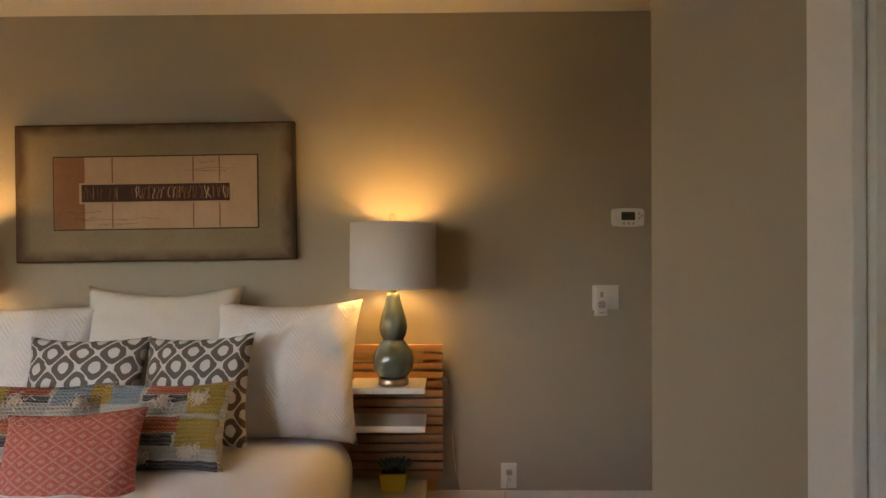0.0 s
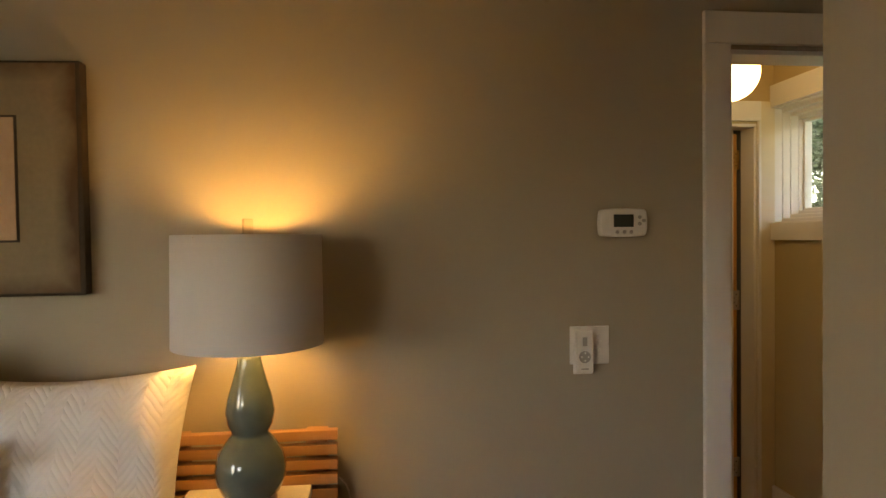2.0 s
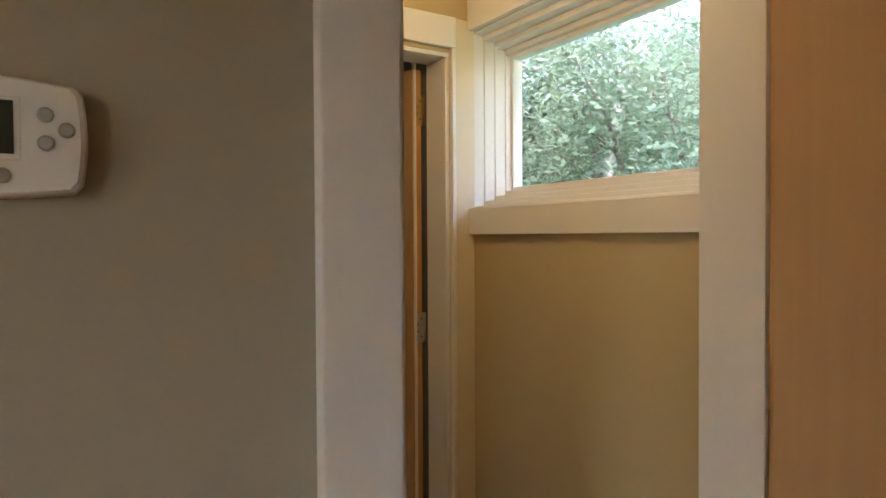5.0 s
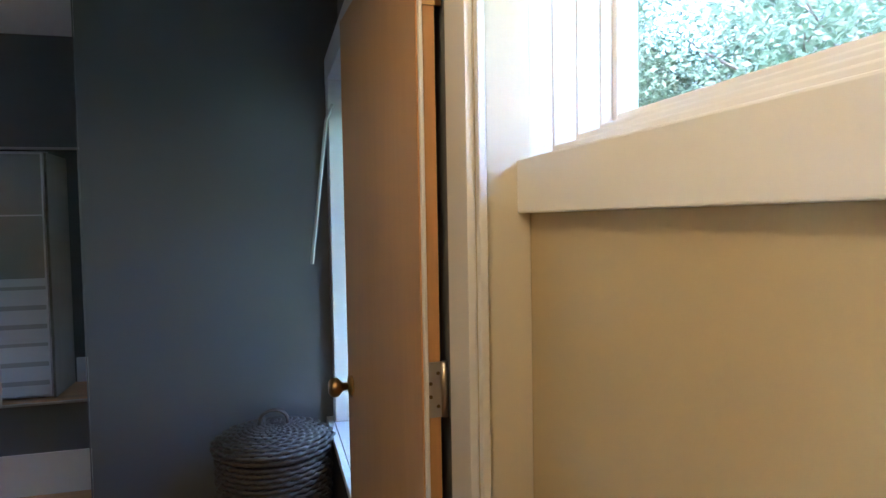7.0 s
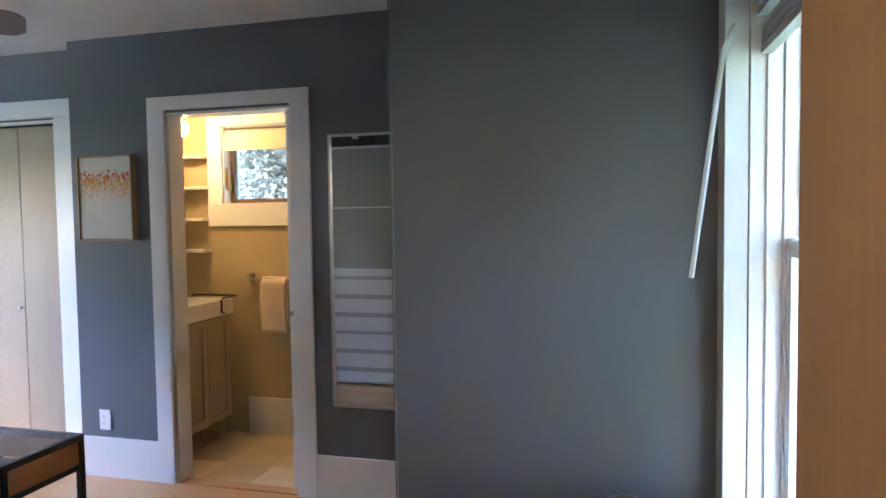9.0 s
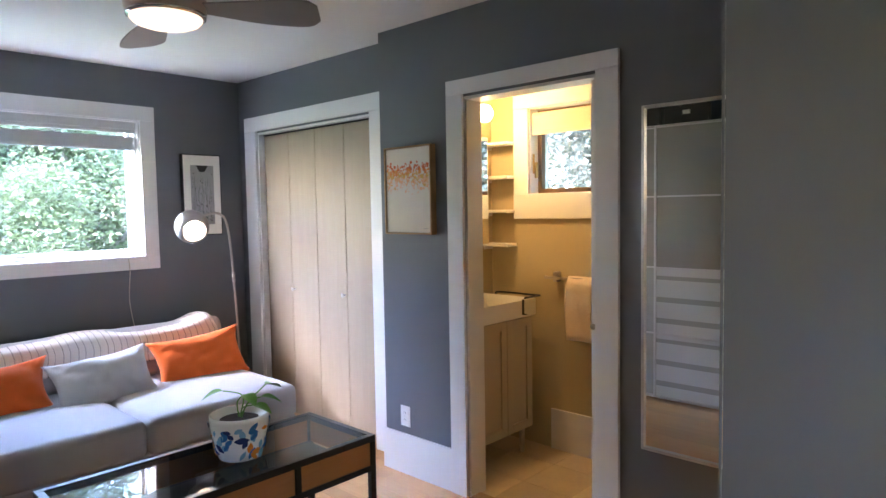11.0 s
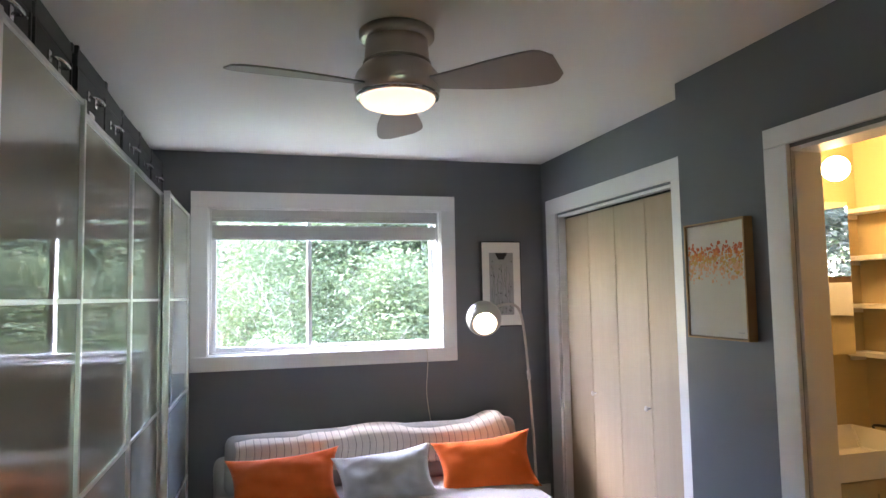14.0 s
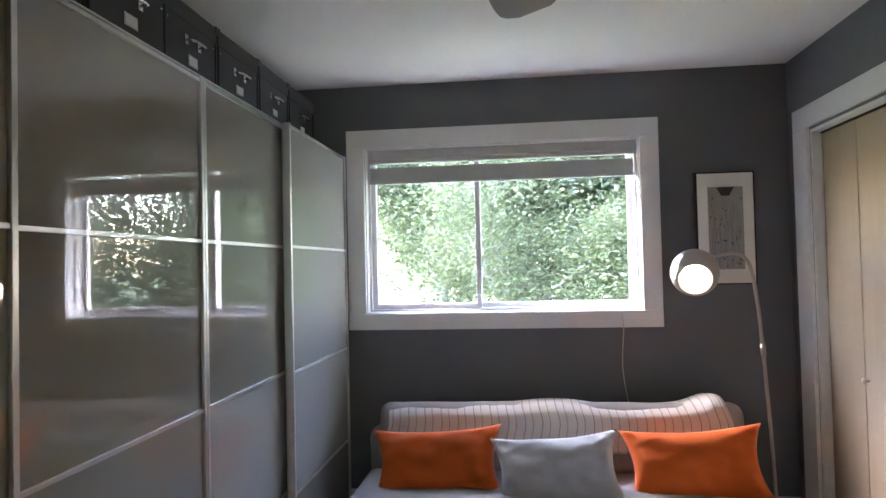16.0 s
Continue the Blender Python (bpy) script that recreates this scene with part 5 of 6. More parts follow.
def puffy(x0, x1, y0, y1, z0, z1, crown=0.02, rad=0.05, seed=0.0, n=22):
    """An upholstered block with soft edges and a slightly domed top."""
    bm = boxed(x0, x1, y0, y1, z0, z1)
    bmesh.ops.bevel(bm, geom=list(bm.edges), offset=rad, segments=4, affect='EDGES', profile=0.5)
    bmesh.ops.subdivide_edges(bm, edges=[e for e in bm.edges if e.calc_length() > 0.12], cuts=9, use_grid_fill=True)
    cx, cy = (x0 + x1) / 2, (y0 + y1) / 2
    for v in bm.verts:
        u, w = (v.co.x - cx) / (x1 - x0) * 2, (v.co.y - cy) / (y1 - y0) * 2
        top = (v.co.z - z0) / (z1 - z0)
        v.co.z += crown * max(0, 1 - u * u) * max(0, 1 - w * w) * top
        v.co += Vector((noise.noise(v.co * 4 + Vector((seed, 0, 0))), noise.noise(v.co * 4 + Vector((0, seed, 3))), 0.6 * noise.noise(v.co * 5 + Vector((seed, 2, 0))))) * 0.006
    return bm


def sofa():
    root = thing("sofa", (0, 0, 0), "armless light grey two-seat sofa below window", "sofa")
    y0, ym, y1 = 2.07, 3.0, 3.90
    part("base", puffy(-2.50, -1.43, y0 + 0.01, y1 - 0.01, 0.10, 0.25, 0.0, 0.02), M_SOFA, root, "", True)
    part("seat", puffy(-2.40, -1.42, y0, ym - 0.003, 0.235, 0.435, 0.02, 0.045, 1.0), M_SOFA, root, "grey seat cushion", True)
    part("seat", puffy(-2.40, -1.42, ym + 0.003, y1, 0.235, 0.435, 0.02, 0.045, 2.0), M_SOFA, root, "grey seat cushion", True)
    part("backrest", puffy(-2.58, -2.40, y0, y1, 0.10, 0.62, 0.0, 0.05, 3.0), M_SOFA, root, "", True)
    for k, (a, b_) in enumerate(((y0 + 0.06, ym), (ym + 0.005, y1 + 0.02))):
        bm = puffy(-0.085, 0.085, a, b_, 0.0, 0.335, 0.0, 0.06, 4.0 + k)
        for v in bm.verts:
            v.co = pose(-2.37, 0, 0.43, 0, -14, 0) @ v.co
        part("back_cushion", bm, M_SOFA, root, "grey loose back cushion", True)
    for x in (-2.45, -1.52):
        for y in (y0 + 0.08, y1 - 0.08):
            part("leg", boxed(x - 0.02, x + 0.02, y - 0.02, y + 0.02, 0, 0.10, bevel=0.003), M_BLACK, root)


sofa()


def throw():
    bm = bmesh.new()
    uv = bm.loops.layers.uv.new("UVMap")
    nu, nv = 80, 26
    a, b_ = 2.19, 3.83
    rows = []
    for i in range(nu + 1):
        t = i / nu
        y = a + (b_ - a) * t
        top = 0.722 + 0.025 * math.sin(t * math.pi * 2.2 + 0.3) * 0.5 + 0.02 * t + 0.035 * math.exp(-((t - 0.52) / 0.13) ** 2) + 0.035 * math.exp(-((t - 0.97) / 0.06) ** 2)
        row = []
        for j in range(nv + 1):
            s = j / nv
            if s < 0.62:       # front drop over the cushion
                q = s / 0.62
                x, z = -2.252 - 0.19 * q * 0.45 - 0.012, 0.56 + (top - 0.56) * q
                x += -0.0 if q < 0.9 else -0.02 * (q - 0.9) / 0.1
            elif s < 0.82:
                q = (s - 0.62) / 0.20
                x, z = -2.37 - 0.17 * q, top + 0.012 * math.sin(q * math.pi)
            else:
                q = (s - 0.82) / 0.18
                x, z = -2.545 - 0.01 * q, top - 0.22 * q
            wob = noise.noise(Vector((y * 5, z * 4, 3.0))) * 0.012 + noise.noise(Vector((y * 16, z * 3, 5.0))) * 0.006
            row.append(bm.verts.new((x + wob + 0.02, y + 0.01 * math.sin(z * 30), z + 0.5 * wob)))
        rows.append(row)
    for i in range(nu):
        for j in range(nv):
            ids = ((i, j), (i + 1, j), (i + 1, j + 1), (i, j + 1))
            f = bm.faces.new([rows[p][q] for p, q in ids])
            f.smooth = True
            for lp, (p, q) in zip(f.loops, ids):
                lp[uv].uv = (p / nu, q / nv)
    ob = link("throw_blanket", bm, M_THROW, smooth=True)
    md = ob.modifiers.new("thickness", 'SOLIDIFY')
    md.thickness, md.offset = 0.008, 0
    tagged(ob, "cream throw with dark dashed stripes over sofa back", "blanket")


throw()
set_pillow("throw_pillow", M_ORANGE, 0.62, 0.33, 0.15, (-2.13, 2.46, 0.54), 24, 90, "orange velvet lumbar cushion on sofa", "cushion", 11.0, "orange cushions", tilt=-3, pinch=0.15, wrinkle=0.026)
set_pillow("throw_pillow", M_GREYCUSH, 0.58, 0.33, 0.15, (-2.05, 3.01, 0.535), 28, 92, "light grey linen lumbar cushion on sofa", "cushion", 12.0, tilt=-4, pinch=0.15, wrinkle=0.026)
set_pillow("throw_pillow", M_ORANGE, 0.62, 0.34, 0.15, (-2.10, 3.615, 0.55), 24, 88, "orange velvet lumbar cushion on sofa", "cushion", 13.0, "orange cushions", tilt=-4, pinch=0.15, wrinkle=0.026)


def city_print():
    root = thing("framed_print", (XW, 3.939, 1.622), "white-matted grey street map print in black frame", "picture")
    w, h = 0.148, 0.295
    part("frame", boxed(0.001, 0.035, -w, w, -h, h, bevel=0.002), M_BLACK, root, "black box frame")
    part("mat", boxed(0.0355, 0.038, -w + 0.008, w - 0.008, -h + 0.008, h - 0.008), M_WHITE, root, "white mat")
    ink = surface("map_paper", (0.33, 0.33, 0.33), 0.8, vary=0.3, big=14, fine=120, relief=0)
    part("print", boxed(0.0385, 0.0392, -0.088, 0.088, -0.215, 0.215), ink, root, "grey street map")
    bm = bmesh.new()
    for s in ((-0.045, 0.2155), (0.045, 0.2155), (0.02, 0.17), (-0.02, 0.17)):
        bm.verts.new((0.0397, s[0], s[1] - 0.002))
    bm.verts.ensure_lookup_table()
    bm.faces.new(bm.verts)
    part("dark_area", bm, M_BLACK, root)
    rnd = random.Random(12)
    for k in range(15):
        y = -0.075 + 0.01 * k
        pts = [(0.0396, max(-0.085, min(0.085, y + 0.006 * math.sin(z * 30 + k))), z) for z in np.linspace(-0.2, rnd.uniform(0.0, 0.19), 9)]
        part("street_line", tube(pts, 0.0006, 4), M_BLACK if k % 3 else M_RUBBER, root)
    for k in range(26):
        y, z = rnd.uniform(-0.08, 0.08), rnd.uniform(-0.21, 0.16)
        part("block", boxed(0.0398, 0.0403, y - 0.003, y + 0.003, z - 0.004, z + 0.004), M_BLACK, root)


city_print()


def arc_lamp():
    root = thing("floor_lamp", (-2.36, 4.05, 0), "slim nickel arc floor lamp with lit globe head", "lamp")
    o = Vector((-2.36, 4.05, 0))

    def L(p):
        return Vector(p) - o
    part("base", lathe([(0.115, 0), (0.115, 0.012), (0.10, 0.02), (0.02, 0.024), (0.012, 0.04)], 36), M_STEEL, root, "", True)
    part("pole", tube([L(p) for p in arc([(-2.36, 4.05, 0.03), (-2.34, 4.03, 0.5), (-2.315, 3.99, 1.05), (-2.305, 3.965, 1.30), (-2.30, 3.935, 1.44), (-2.30, 3.88, 1.485), (-2.30, 3.80, 1.478), (-2.30, 3.755, 1.455)], 6)], 0.0085, 10), M_STEEL, root, "", True)
    part("joint", tube([L((-2.318, 3.995, 1.0)), L((-2.315, 3.99, 1.06))], 0.012, 12), M_STEEL, root, "", True)
    c = L((-2.30, 3.69, 1.40))
    d = Vector((0.86, -0.20, -0.36)).normalized()
    m = Matrix.Translation(c) @ d.to_track_quat('Z', 'Y').to_matrix().to_4x4()
    r = 0.112
    prof = [(r * math.sin(a), r * math.cos(a)) for a in [math.pi * (1 - 0.77 * k / 18) for k in range(19)]]
    bm = lathe(prof, 40, m=m)
    for f in [f for f in bm.faces if len(f.verts) > 8]:
        bm.faces.remove(f)
    hd = part("shade", bm, M_STEEL, root, "brushed nickel globe shade", True)
    md = hd.modifiers.new("thickness", 'SOLIDIFY')
    md.thickness = 0.003
    part("bulb", lathe([(0.0, 0.045), (0.045, 0.043), (0.056, 0.03), (0.035, -0.02), (0.02, -0.05)], 28, m=m), M_SPOT, root, "lit reflector bulb", True)


arc_lamp()


def ceiling_fan():
    root = thing("ceiling_fan", (-0.58, 2.797, CEIL), "brushed nickel three-blade ceiling fan with lit bowl", "fan")
    part("canopy", lathe([(0.126, -0.001), (0.132, -0.006), (0.132, -0.026), (0.126, -0.034), (0.112, -0.037)], 56), M_STEEL, root, "nickel ceiling canopy", True)
    part("neck", lathe([(0.108, -0.020), (0.110, -0.06), (0.114, -0.105), (0.117, -0.116)], 56), M_STEEL, root, "", True)
    part("band", lathe([(0.117, -0.114), (0.119, -0.116), (0.119, -0.124), (0.117, -0.126)], 56), M_BLADE, root, "dark groove ring", True)
    part("motor", lathe([(0.117, -0.124), (0.128, -0.138), (0.143, -0.158), (0.151, -0.182), (0.151, -0.205), (0.145, -0.222), (0.138, -0.228)], 56), M_STEEL, root, "", True)
    part("rim", lathe([(0.139, -0.224), (0.146, -0.230), (0.144, -0.239), (0.134, -0.242)], 56), M_CHROME, root, "", True)
    part("light_bowl", lathe([(0.132, -0.238), (0.131, -0.247), (0.118, -0.262), (0.088, -0.273), (0.045, -0.279), (0.0, -0.281)], 56), M_FANGLASS, root, "glowing frosted glass bowl", True)
    for ang in (-73.5, 46.5, 166.5):
        bm = bmesh.new()
        n = 18
        top, bot = [], []
        for k in range(n + 1):
            t = k / n
            r = 0.115 + 0.465 * t
            half = 0.034 + 0.064 * math.sin(min(1.0, t * 1.15) * math.pi / 2) ** 1.2
            if t > 0.86:
                half *= math.sqrt(max(0.0, 1 - ((t - 0.86) / 0.14) ** 2 * 0.72))
            skew = 0.012 * math.sin(t * math.pi)
            pitch = radians(-13)
            row = []
            for q in (-1, -0.5, 0, 0.5, 1):
                w = q * half + skew
                row.append(Vector((r, w * math.cos(pitch), w * math.sin(pitch) - 0.022 * t)))
            top.append(row)
        for row in top:
            bot.append([bm.verts.new(p - Vector((0, 0, 0.006))) for p in row])
        tv = [[bm.verts.new(p) for p in row] for row in top]
        for k in range(n):
            for q in range(4):
                bm.faces.new((tv[k][q], tv[k + 1][q], tv[k + 1][q + 1], tv[k][q + 1]))
                bm.faces.new((bot[k][q], bot[k][q + 1], bot[k + 1][q + 1], bot[k + 1][q]))
            bm.faces.new((tv[k][0], bot[k][0], bot[k + 1][0], tv[k + 1][0]))
            bm.faces.new((tv[k][4], tv[k + 1][4], bot[k + 1][4], bot[k][4]))
        bm.faces.new([tv[n][q] for q in range(5)] + [bot[n][q] for q in range(4, -1, -1)])
        bm.faces.new([tv[0][q] for q in range(4, -1, -1)] + [bot[0][q] for q in range(5)])
        bmesh.ops.recalc_face_normals(bm, faces=bm.faces)
        for v in bm.verts:
            v.co = pose(0, 0, -0.200, 0, 0, ang) @ v.co
        part("blade", bm, M_BLADE, root, "dark taupe fan blade")


ceiling_fan()


def coffee_table():
    x0, x1, y0, y1, z = -0.84, -0.325, 2.33, 3.575, 0.458
    root = thing("coffee_table", ((x0 + x1) / 2, (y0 + y1) / 2, 0), "black metal coffee table with glass top", "table")
    w, l = (x1 - x0) / 2, (y1 - y0) / 2
    t = 0.028
    for sx in (-1, 1):
        part("rail", boxed(sx * w - (t if sx > 0 else 0), sx * w + (0 if sx > 0 else t), -l, l, z - 0.03, z, bevel=0.002), M_BLACK, root)
        part("lower_rail", boxed(sx * w - (t if sx > 0 else 0), sx * w + (0 if sx > 0 else t), -l + t, l - t, z - 0.165, z - 0.14, bevel=0.002), M_BLACK, root)
        for k in range(3):
            a = -l + t + k * (2 * l - t) / 3
            b_ = -l + (k + 1) * (2 * l - t) / 3
            xx = sx * w - sx * 0.012
            part("side_panel", boxed(xx - 0.005, xx + 0.005, a + 0.001, b_ - 0.001, z - 0.14, z - 0.031), M_ORANGEWOOD, root, "orange-brown wooden side panel")
            if k:
                part("divider", boxed(sx * w - (t if sx > 0 else 0), sx * w + (0 if sx > 0 else t), a - t + 0.001, a, z - 0.14, z - 0.03, bevel=0.001), M_BLACK, root)
    for sy in (-1, 1):
        part("end_rail", boxed(-w + t, w - t, sy * l - (t if sy > 0 else 0), sy * l + (0 if sy > 0 else t), z - 0.03, z, bevel=0.002), M_BLACK, root)
        part("end_panel", boxed(-w + t, w - t, sy * l - sy * 0.012 - 0.005, sy * l - sy * 0.012 + 0.005, z - 0.14, z - 0.031), M_ORANGEWOOD, root)
        for sx in (-1, 1):
            part("leg", boxed(sx * w - (t if sx > 0 else 0) , sx * w + (0 if sx > 0 else t), sy * l - (t if sy > 0 else 0), sy * l + (0 if sy > 0 else t), 0, z - 0.031, bevel=0.002), M_BLACK, root)
    part("glass_top", sheet("z", z - 0.003, 1, -w + t + 0.001, w - t - 0.001, -l + t + 0.001, l - t - 0.001), M_TABLE_GLASS, root, "clear glass top")
    part("tray", boxed(-w + t, w - t, -l + t, l - t, z - 0.152, z - 0.142), M_BLACK, root, "dark tray under the glass")


coffee_table()


def flower_pot(at):
    root = thing("potted_plant", at, "white pot with blue and orange floral painting and seedling", "plant")
    part("pot", lathe([(0.056, 0.0), (0.062, 0.004), (0.072, 0.05), (0.082, 0.10), (0.086, 0.135), (0.0855, 0.15), (0.080, 0.15), (0.078, 0.13)], 48), M_CERAMIC, root, "white glazed pot", True)
    part("soil", lathe([(0.077, 0.124), (0.05, 0.132), (0.0, 0.136)], 32), M_SOIL, root, "", True)
    cols = [surface("glaze_" + n_, c, 0.2, relief=0) for n_, c in (("navy", (0.03, 0.05, 0.16)), ("blue", (0.05, 0.17, 0.42)), ("sky", (0.22, 0.42, 0.60)), ("orange", (0.72, 0.26, 0.04)))]
    rnd = random.Random(21)

    def rad(z):
        return 0.0665 + (0.0875 - 0.0665) * min(1.0, z / 0.13)
    for k in range(84):
        a0, z0 = k * 2.399 + rnd.uniform(-0.2, 0.2), 0.018 + 0.105 * ((k * 0.7549 + 0.3) % 1.0)
        ln, wd, th = rnd.uniform(0.010, 0.023), rnd.uniform(0.006, 0.0115), rnd.uniform(0, math.pi)
        bm = bmesh.new()
        mid = []
        for q in range(13):
            t = q / 12 * 2 - 1
            row = []
            for s in (-1, 1):
                du = t * ln
                dv = s * wd * (1 - t * t)
                x, z = du * math.cos(th) - dv * math.sin(th), z0 + du * math.sin(th) + dv * math.cos(th)
                z = min(0.142, max(0.006, z))
                r = rad(z) + 0.0016 + 0.00012 * k / 6
                a = a0 + x / r
                row.append(bm.verts.new((r * math.cos(a), r * math.sin(a), z)))
            mid.append(row)
        for p, q in zip(mid, mid[1:]):
            bm.faces.new((p[0], q[0], q[1], p[1]))
        part("painted_leaf", bm, cols[(k * 7) % 3 if k % 7 else 3], root)
    stems = (((0, 0, 0.13), (0.01, -0.01, 0.19), (0.05, -0.01, 0.225)), ((0, 0, 0.13), (-0.01, 0.02, 0.20), (-0.035, -0.03, 0.225)), ((0.01, 0, 0.13), (0.02, 0.02, 0.185), (0.04, 0.05, 0.20)),
             ((0, 0, 0.13), (0.015, 0.03, 0.19), (0.01, 0.085, 0.228)), ((0, 0.01, 0.13), (0.02, 0.0, 0.17), (0.055, 0.015, 0.185)))
    for s in stems:
        line = arc(s, 6)
        st = part("stem", tube(line, 0.002, 6), M_LEAF, root, "", True)
        tip, d = line[-1], (line[-1] - line[-3]).normalized()
        d = Vector((d.x, d.y, -0.1)).normalized()
        side = d.cross(Vector((0, 0, 1))).normalized()
        bm = bmesh.new()
        n = 8
        rows = []
        for k in range(n + 1):
            t = k / n
            wd = 0.022 * math.sin(math.pi * t ** 0.75) + 0.0006
            c = tip + d * (0.062 * t) + Vector((0, 0, -0.02 * t * t))
            rows.append([bm.verts.new(c + side * (q * wd) + Vector((0, 0, 0.008 * abs(q) * wd / 0.022))) for q in (-1, -0.5, 0, 0.5, 1)])
        for p, q in zip(rows, rows[1:]):
            for j in range(4):
                bm.faces.new((p[j], p[j + 1], q[j + 1], q[j]))
        lf = part("leaf", bm, M_LEAF, root, "fresh green leaf", True)


flower_pot((-0.565, 3.03, 0.4585))
bpy.data.objects["potted_plant"].scale = (1.42, 1.42, 1.24)


def wardrobe():
    x_end, top, y_f = -2.645, 2.088, 1.868
    width = 0.885
    root = thing("wardrobe", (0, 0, 0), "wide wardrobe with four pale glass sliding doors", "wardrobe")
    xa = 0.345
    part("carcass_side", boxed(xa - 0.02, xa, YG + 0.005, y_f + 0.004, 0.0, top - 0.008, bevel=0.001), M_ENDPANEL, root, "grey-beige end panel")
    part("carcass_side", boxed(x_end, x_end + 0.02, YG + 0.005, y_f - 0.05, 0.0, top - 0.01, bevel=0.001), M_WHITE, root)
    part("carcass_top", boxed(x_end + 0.02, xa - 0.02, YG + 0.005, y_f - 0.05, top - 0.03, top - 0.01, bevel=0.001), M_WHITE, root)
    part("carcass_back", boxed(x_end + 0.02, xa - 0.02, YG + 0.003, YG + 0.012, 0.0, top - 0.03), M_WHITE, root)
    part("plinth", boxed(x_end + 0.02, xa - 0.02, y_f - 0.12, y_f - 0.05, 0.0, 0.06), M_WHITE, root)
    part("top_track", boxed(x_end, xa, y_f - 0.048, y_f - 0.004, top - 0.0055, top, bevel=0.001), M_ALU, root)
    for k, (a, b_, yy) in enumerate(((-0.262, xa - 0.022, 0.030), (-1.075, -0.235, 0.0), (-1.81, -1.075, 0.0), (x_end + 0.02, -1.735, 0.045))):
        y = y_f + yy
        d = part("sliding_door", boxed(a + 0.012, b_ - 0.012, y - 0.024, y - 0.018, 0.03, top - 0.012), M_WHITE, root, "pale glass sliding door")
        zs = (0.036, 0.515, 1.02, 1.555, top - 0.018)
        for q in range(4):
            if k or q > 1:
                # lower two panels use the glass with reflected floor brightness in its colour
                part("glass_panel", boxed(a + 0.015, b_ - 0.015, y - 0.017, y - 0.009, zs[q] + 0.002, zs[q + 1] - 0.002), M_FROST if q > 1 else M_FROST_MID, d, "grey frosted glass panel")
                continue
            # milky strips between dim ones, painted as shelf shadows; no drawers are built
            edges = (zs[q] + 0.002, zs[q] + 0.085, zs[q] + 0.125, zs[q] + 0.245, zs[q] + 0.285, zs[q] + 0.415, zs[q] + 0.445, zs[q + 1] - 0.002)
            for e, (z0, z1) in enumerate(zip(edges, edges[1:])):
                part("glass_panel", boxed(a + 0.015, b_ - 0.015, y - 0.017, y - 0.009, z0, z1), M_FROST_MID if e % 2 else M_FROST_LOW, d, "dim glass strip painted as shelf shadow" if e % 2 else "milky glass strip between shelf-shadow strips")
        for xx in (a + 0.001, b_ - 0.017):
            part("stile", boxed(xx, xx + 0.016, y - 0.028, y + 0.002, 0.025, top - 0.008, bevel=0.002), M_ALU, d)
        for z in (0.03, 0.515, 1.02, 1.555, top - 0.018):
            part("rail", boxed(a + 0.017, b_ - 0.017, y - 0.024, y - 0.001, z - 0.006, z + 0.006, bevel=0.001), M_ALU, d)


wardrobe()


def file_box():
    root = thing("storage_box", (0, 0, 0), "black lidded storage box with chrome pull and label", "box", "boxes on the wardrobe")
    w, d, h = 0.182, 0.33, 0.262
    part("body", boxed(-w + 0.004, w - 0.004, -d, 0, 0, h, bevel=0.004), M_BOX, root)
    part("lid", boxed(-w, w, -d - 0.004, 0.004, h - 0.05, h + 0.012, bevel=0.004), M_BOX, root)
    for sx in (-1, 1):
        part("edge_strip", boxed(sx * (w - 0.006) - 0.005, sx * (w - 0.006) + 0.005, -0.002, 0.0055, 0.0, h - 0.052, bevel=0.001), M_BLACK, root)
        part("corner_cap", boxed(sx * w - 0.014, sx * w + 0.002 * (1 if sx > 0 else -1) + 0.012 * (0 if sx > 0 else 1), -0.03, 0.0065, h - 0.012, h + 0.016, bevel=0.002), M_BLACK, root)
    pl = part("pull", tube(arc([(-0.045, 0.004, 0.152), (-0.04, 0.03, 0.148), (0, 0.038, 0.145), (0.04, 0.03, 0.148), (0.045, 0.004, 0.152)], 6), 0.005, 8), M_HANDLE, root, "chrome bail pull", True)
    for x in (-0.045, 0.045):
        part("pull_plate", boxed(x - 0.010, x + 0.010, 0.0005, 0.006, 0.135, 0.170, bevel=0.002), M_HANDLE, pl)
    lb = part("label_holder", boxed(-0.032, 0.032, 0.0005, 0.004, 0.070, 0.108, bevel=0.001), M_HANDLE, root)
    part("label_card", boxed(-0.027, 0.027, 0.0042, 0.005, 0.075, 0.103), M_PAPER, lb, "blank paper label")
    for z in (0.02, 0.19):
        for x in (-w + 0.02, w - 0.02):
            part("rivet", lathe([(0.004, 0), (0.003, 0.002), (0, 0.0025)], 8, m=pose(x, 0.0002, z, -90)), M_HANDLE, root)
    return root


fb = file_box()
fb.location = (-0.073, 1.765, 2.0885)
for k in range(2, 8):
    copy_thing(fb, Matrix.Translation((0.304 - 0.377 * k, 1.765 + (0.012 if k == 3 else 0.0), 2.0885)) @ pose(0, 0, 0, 0, 0, (-1) ** k * 0.8))


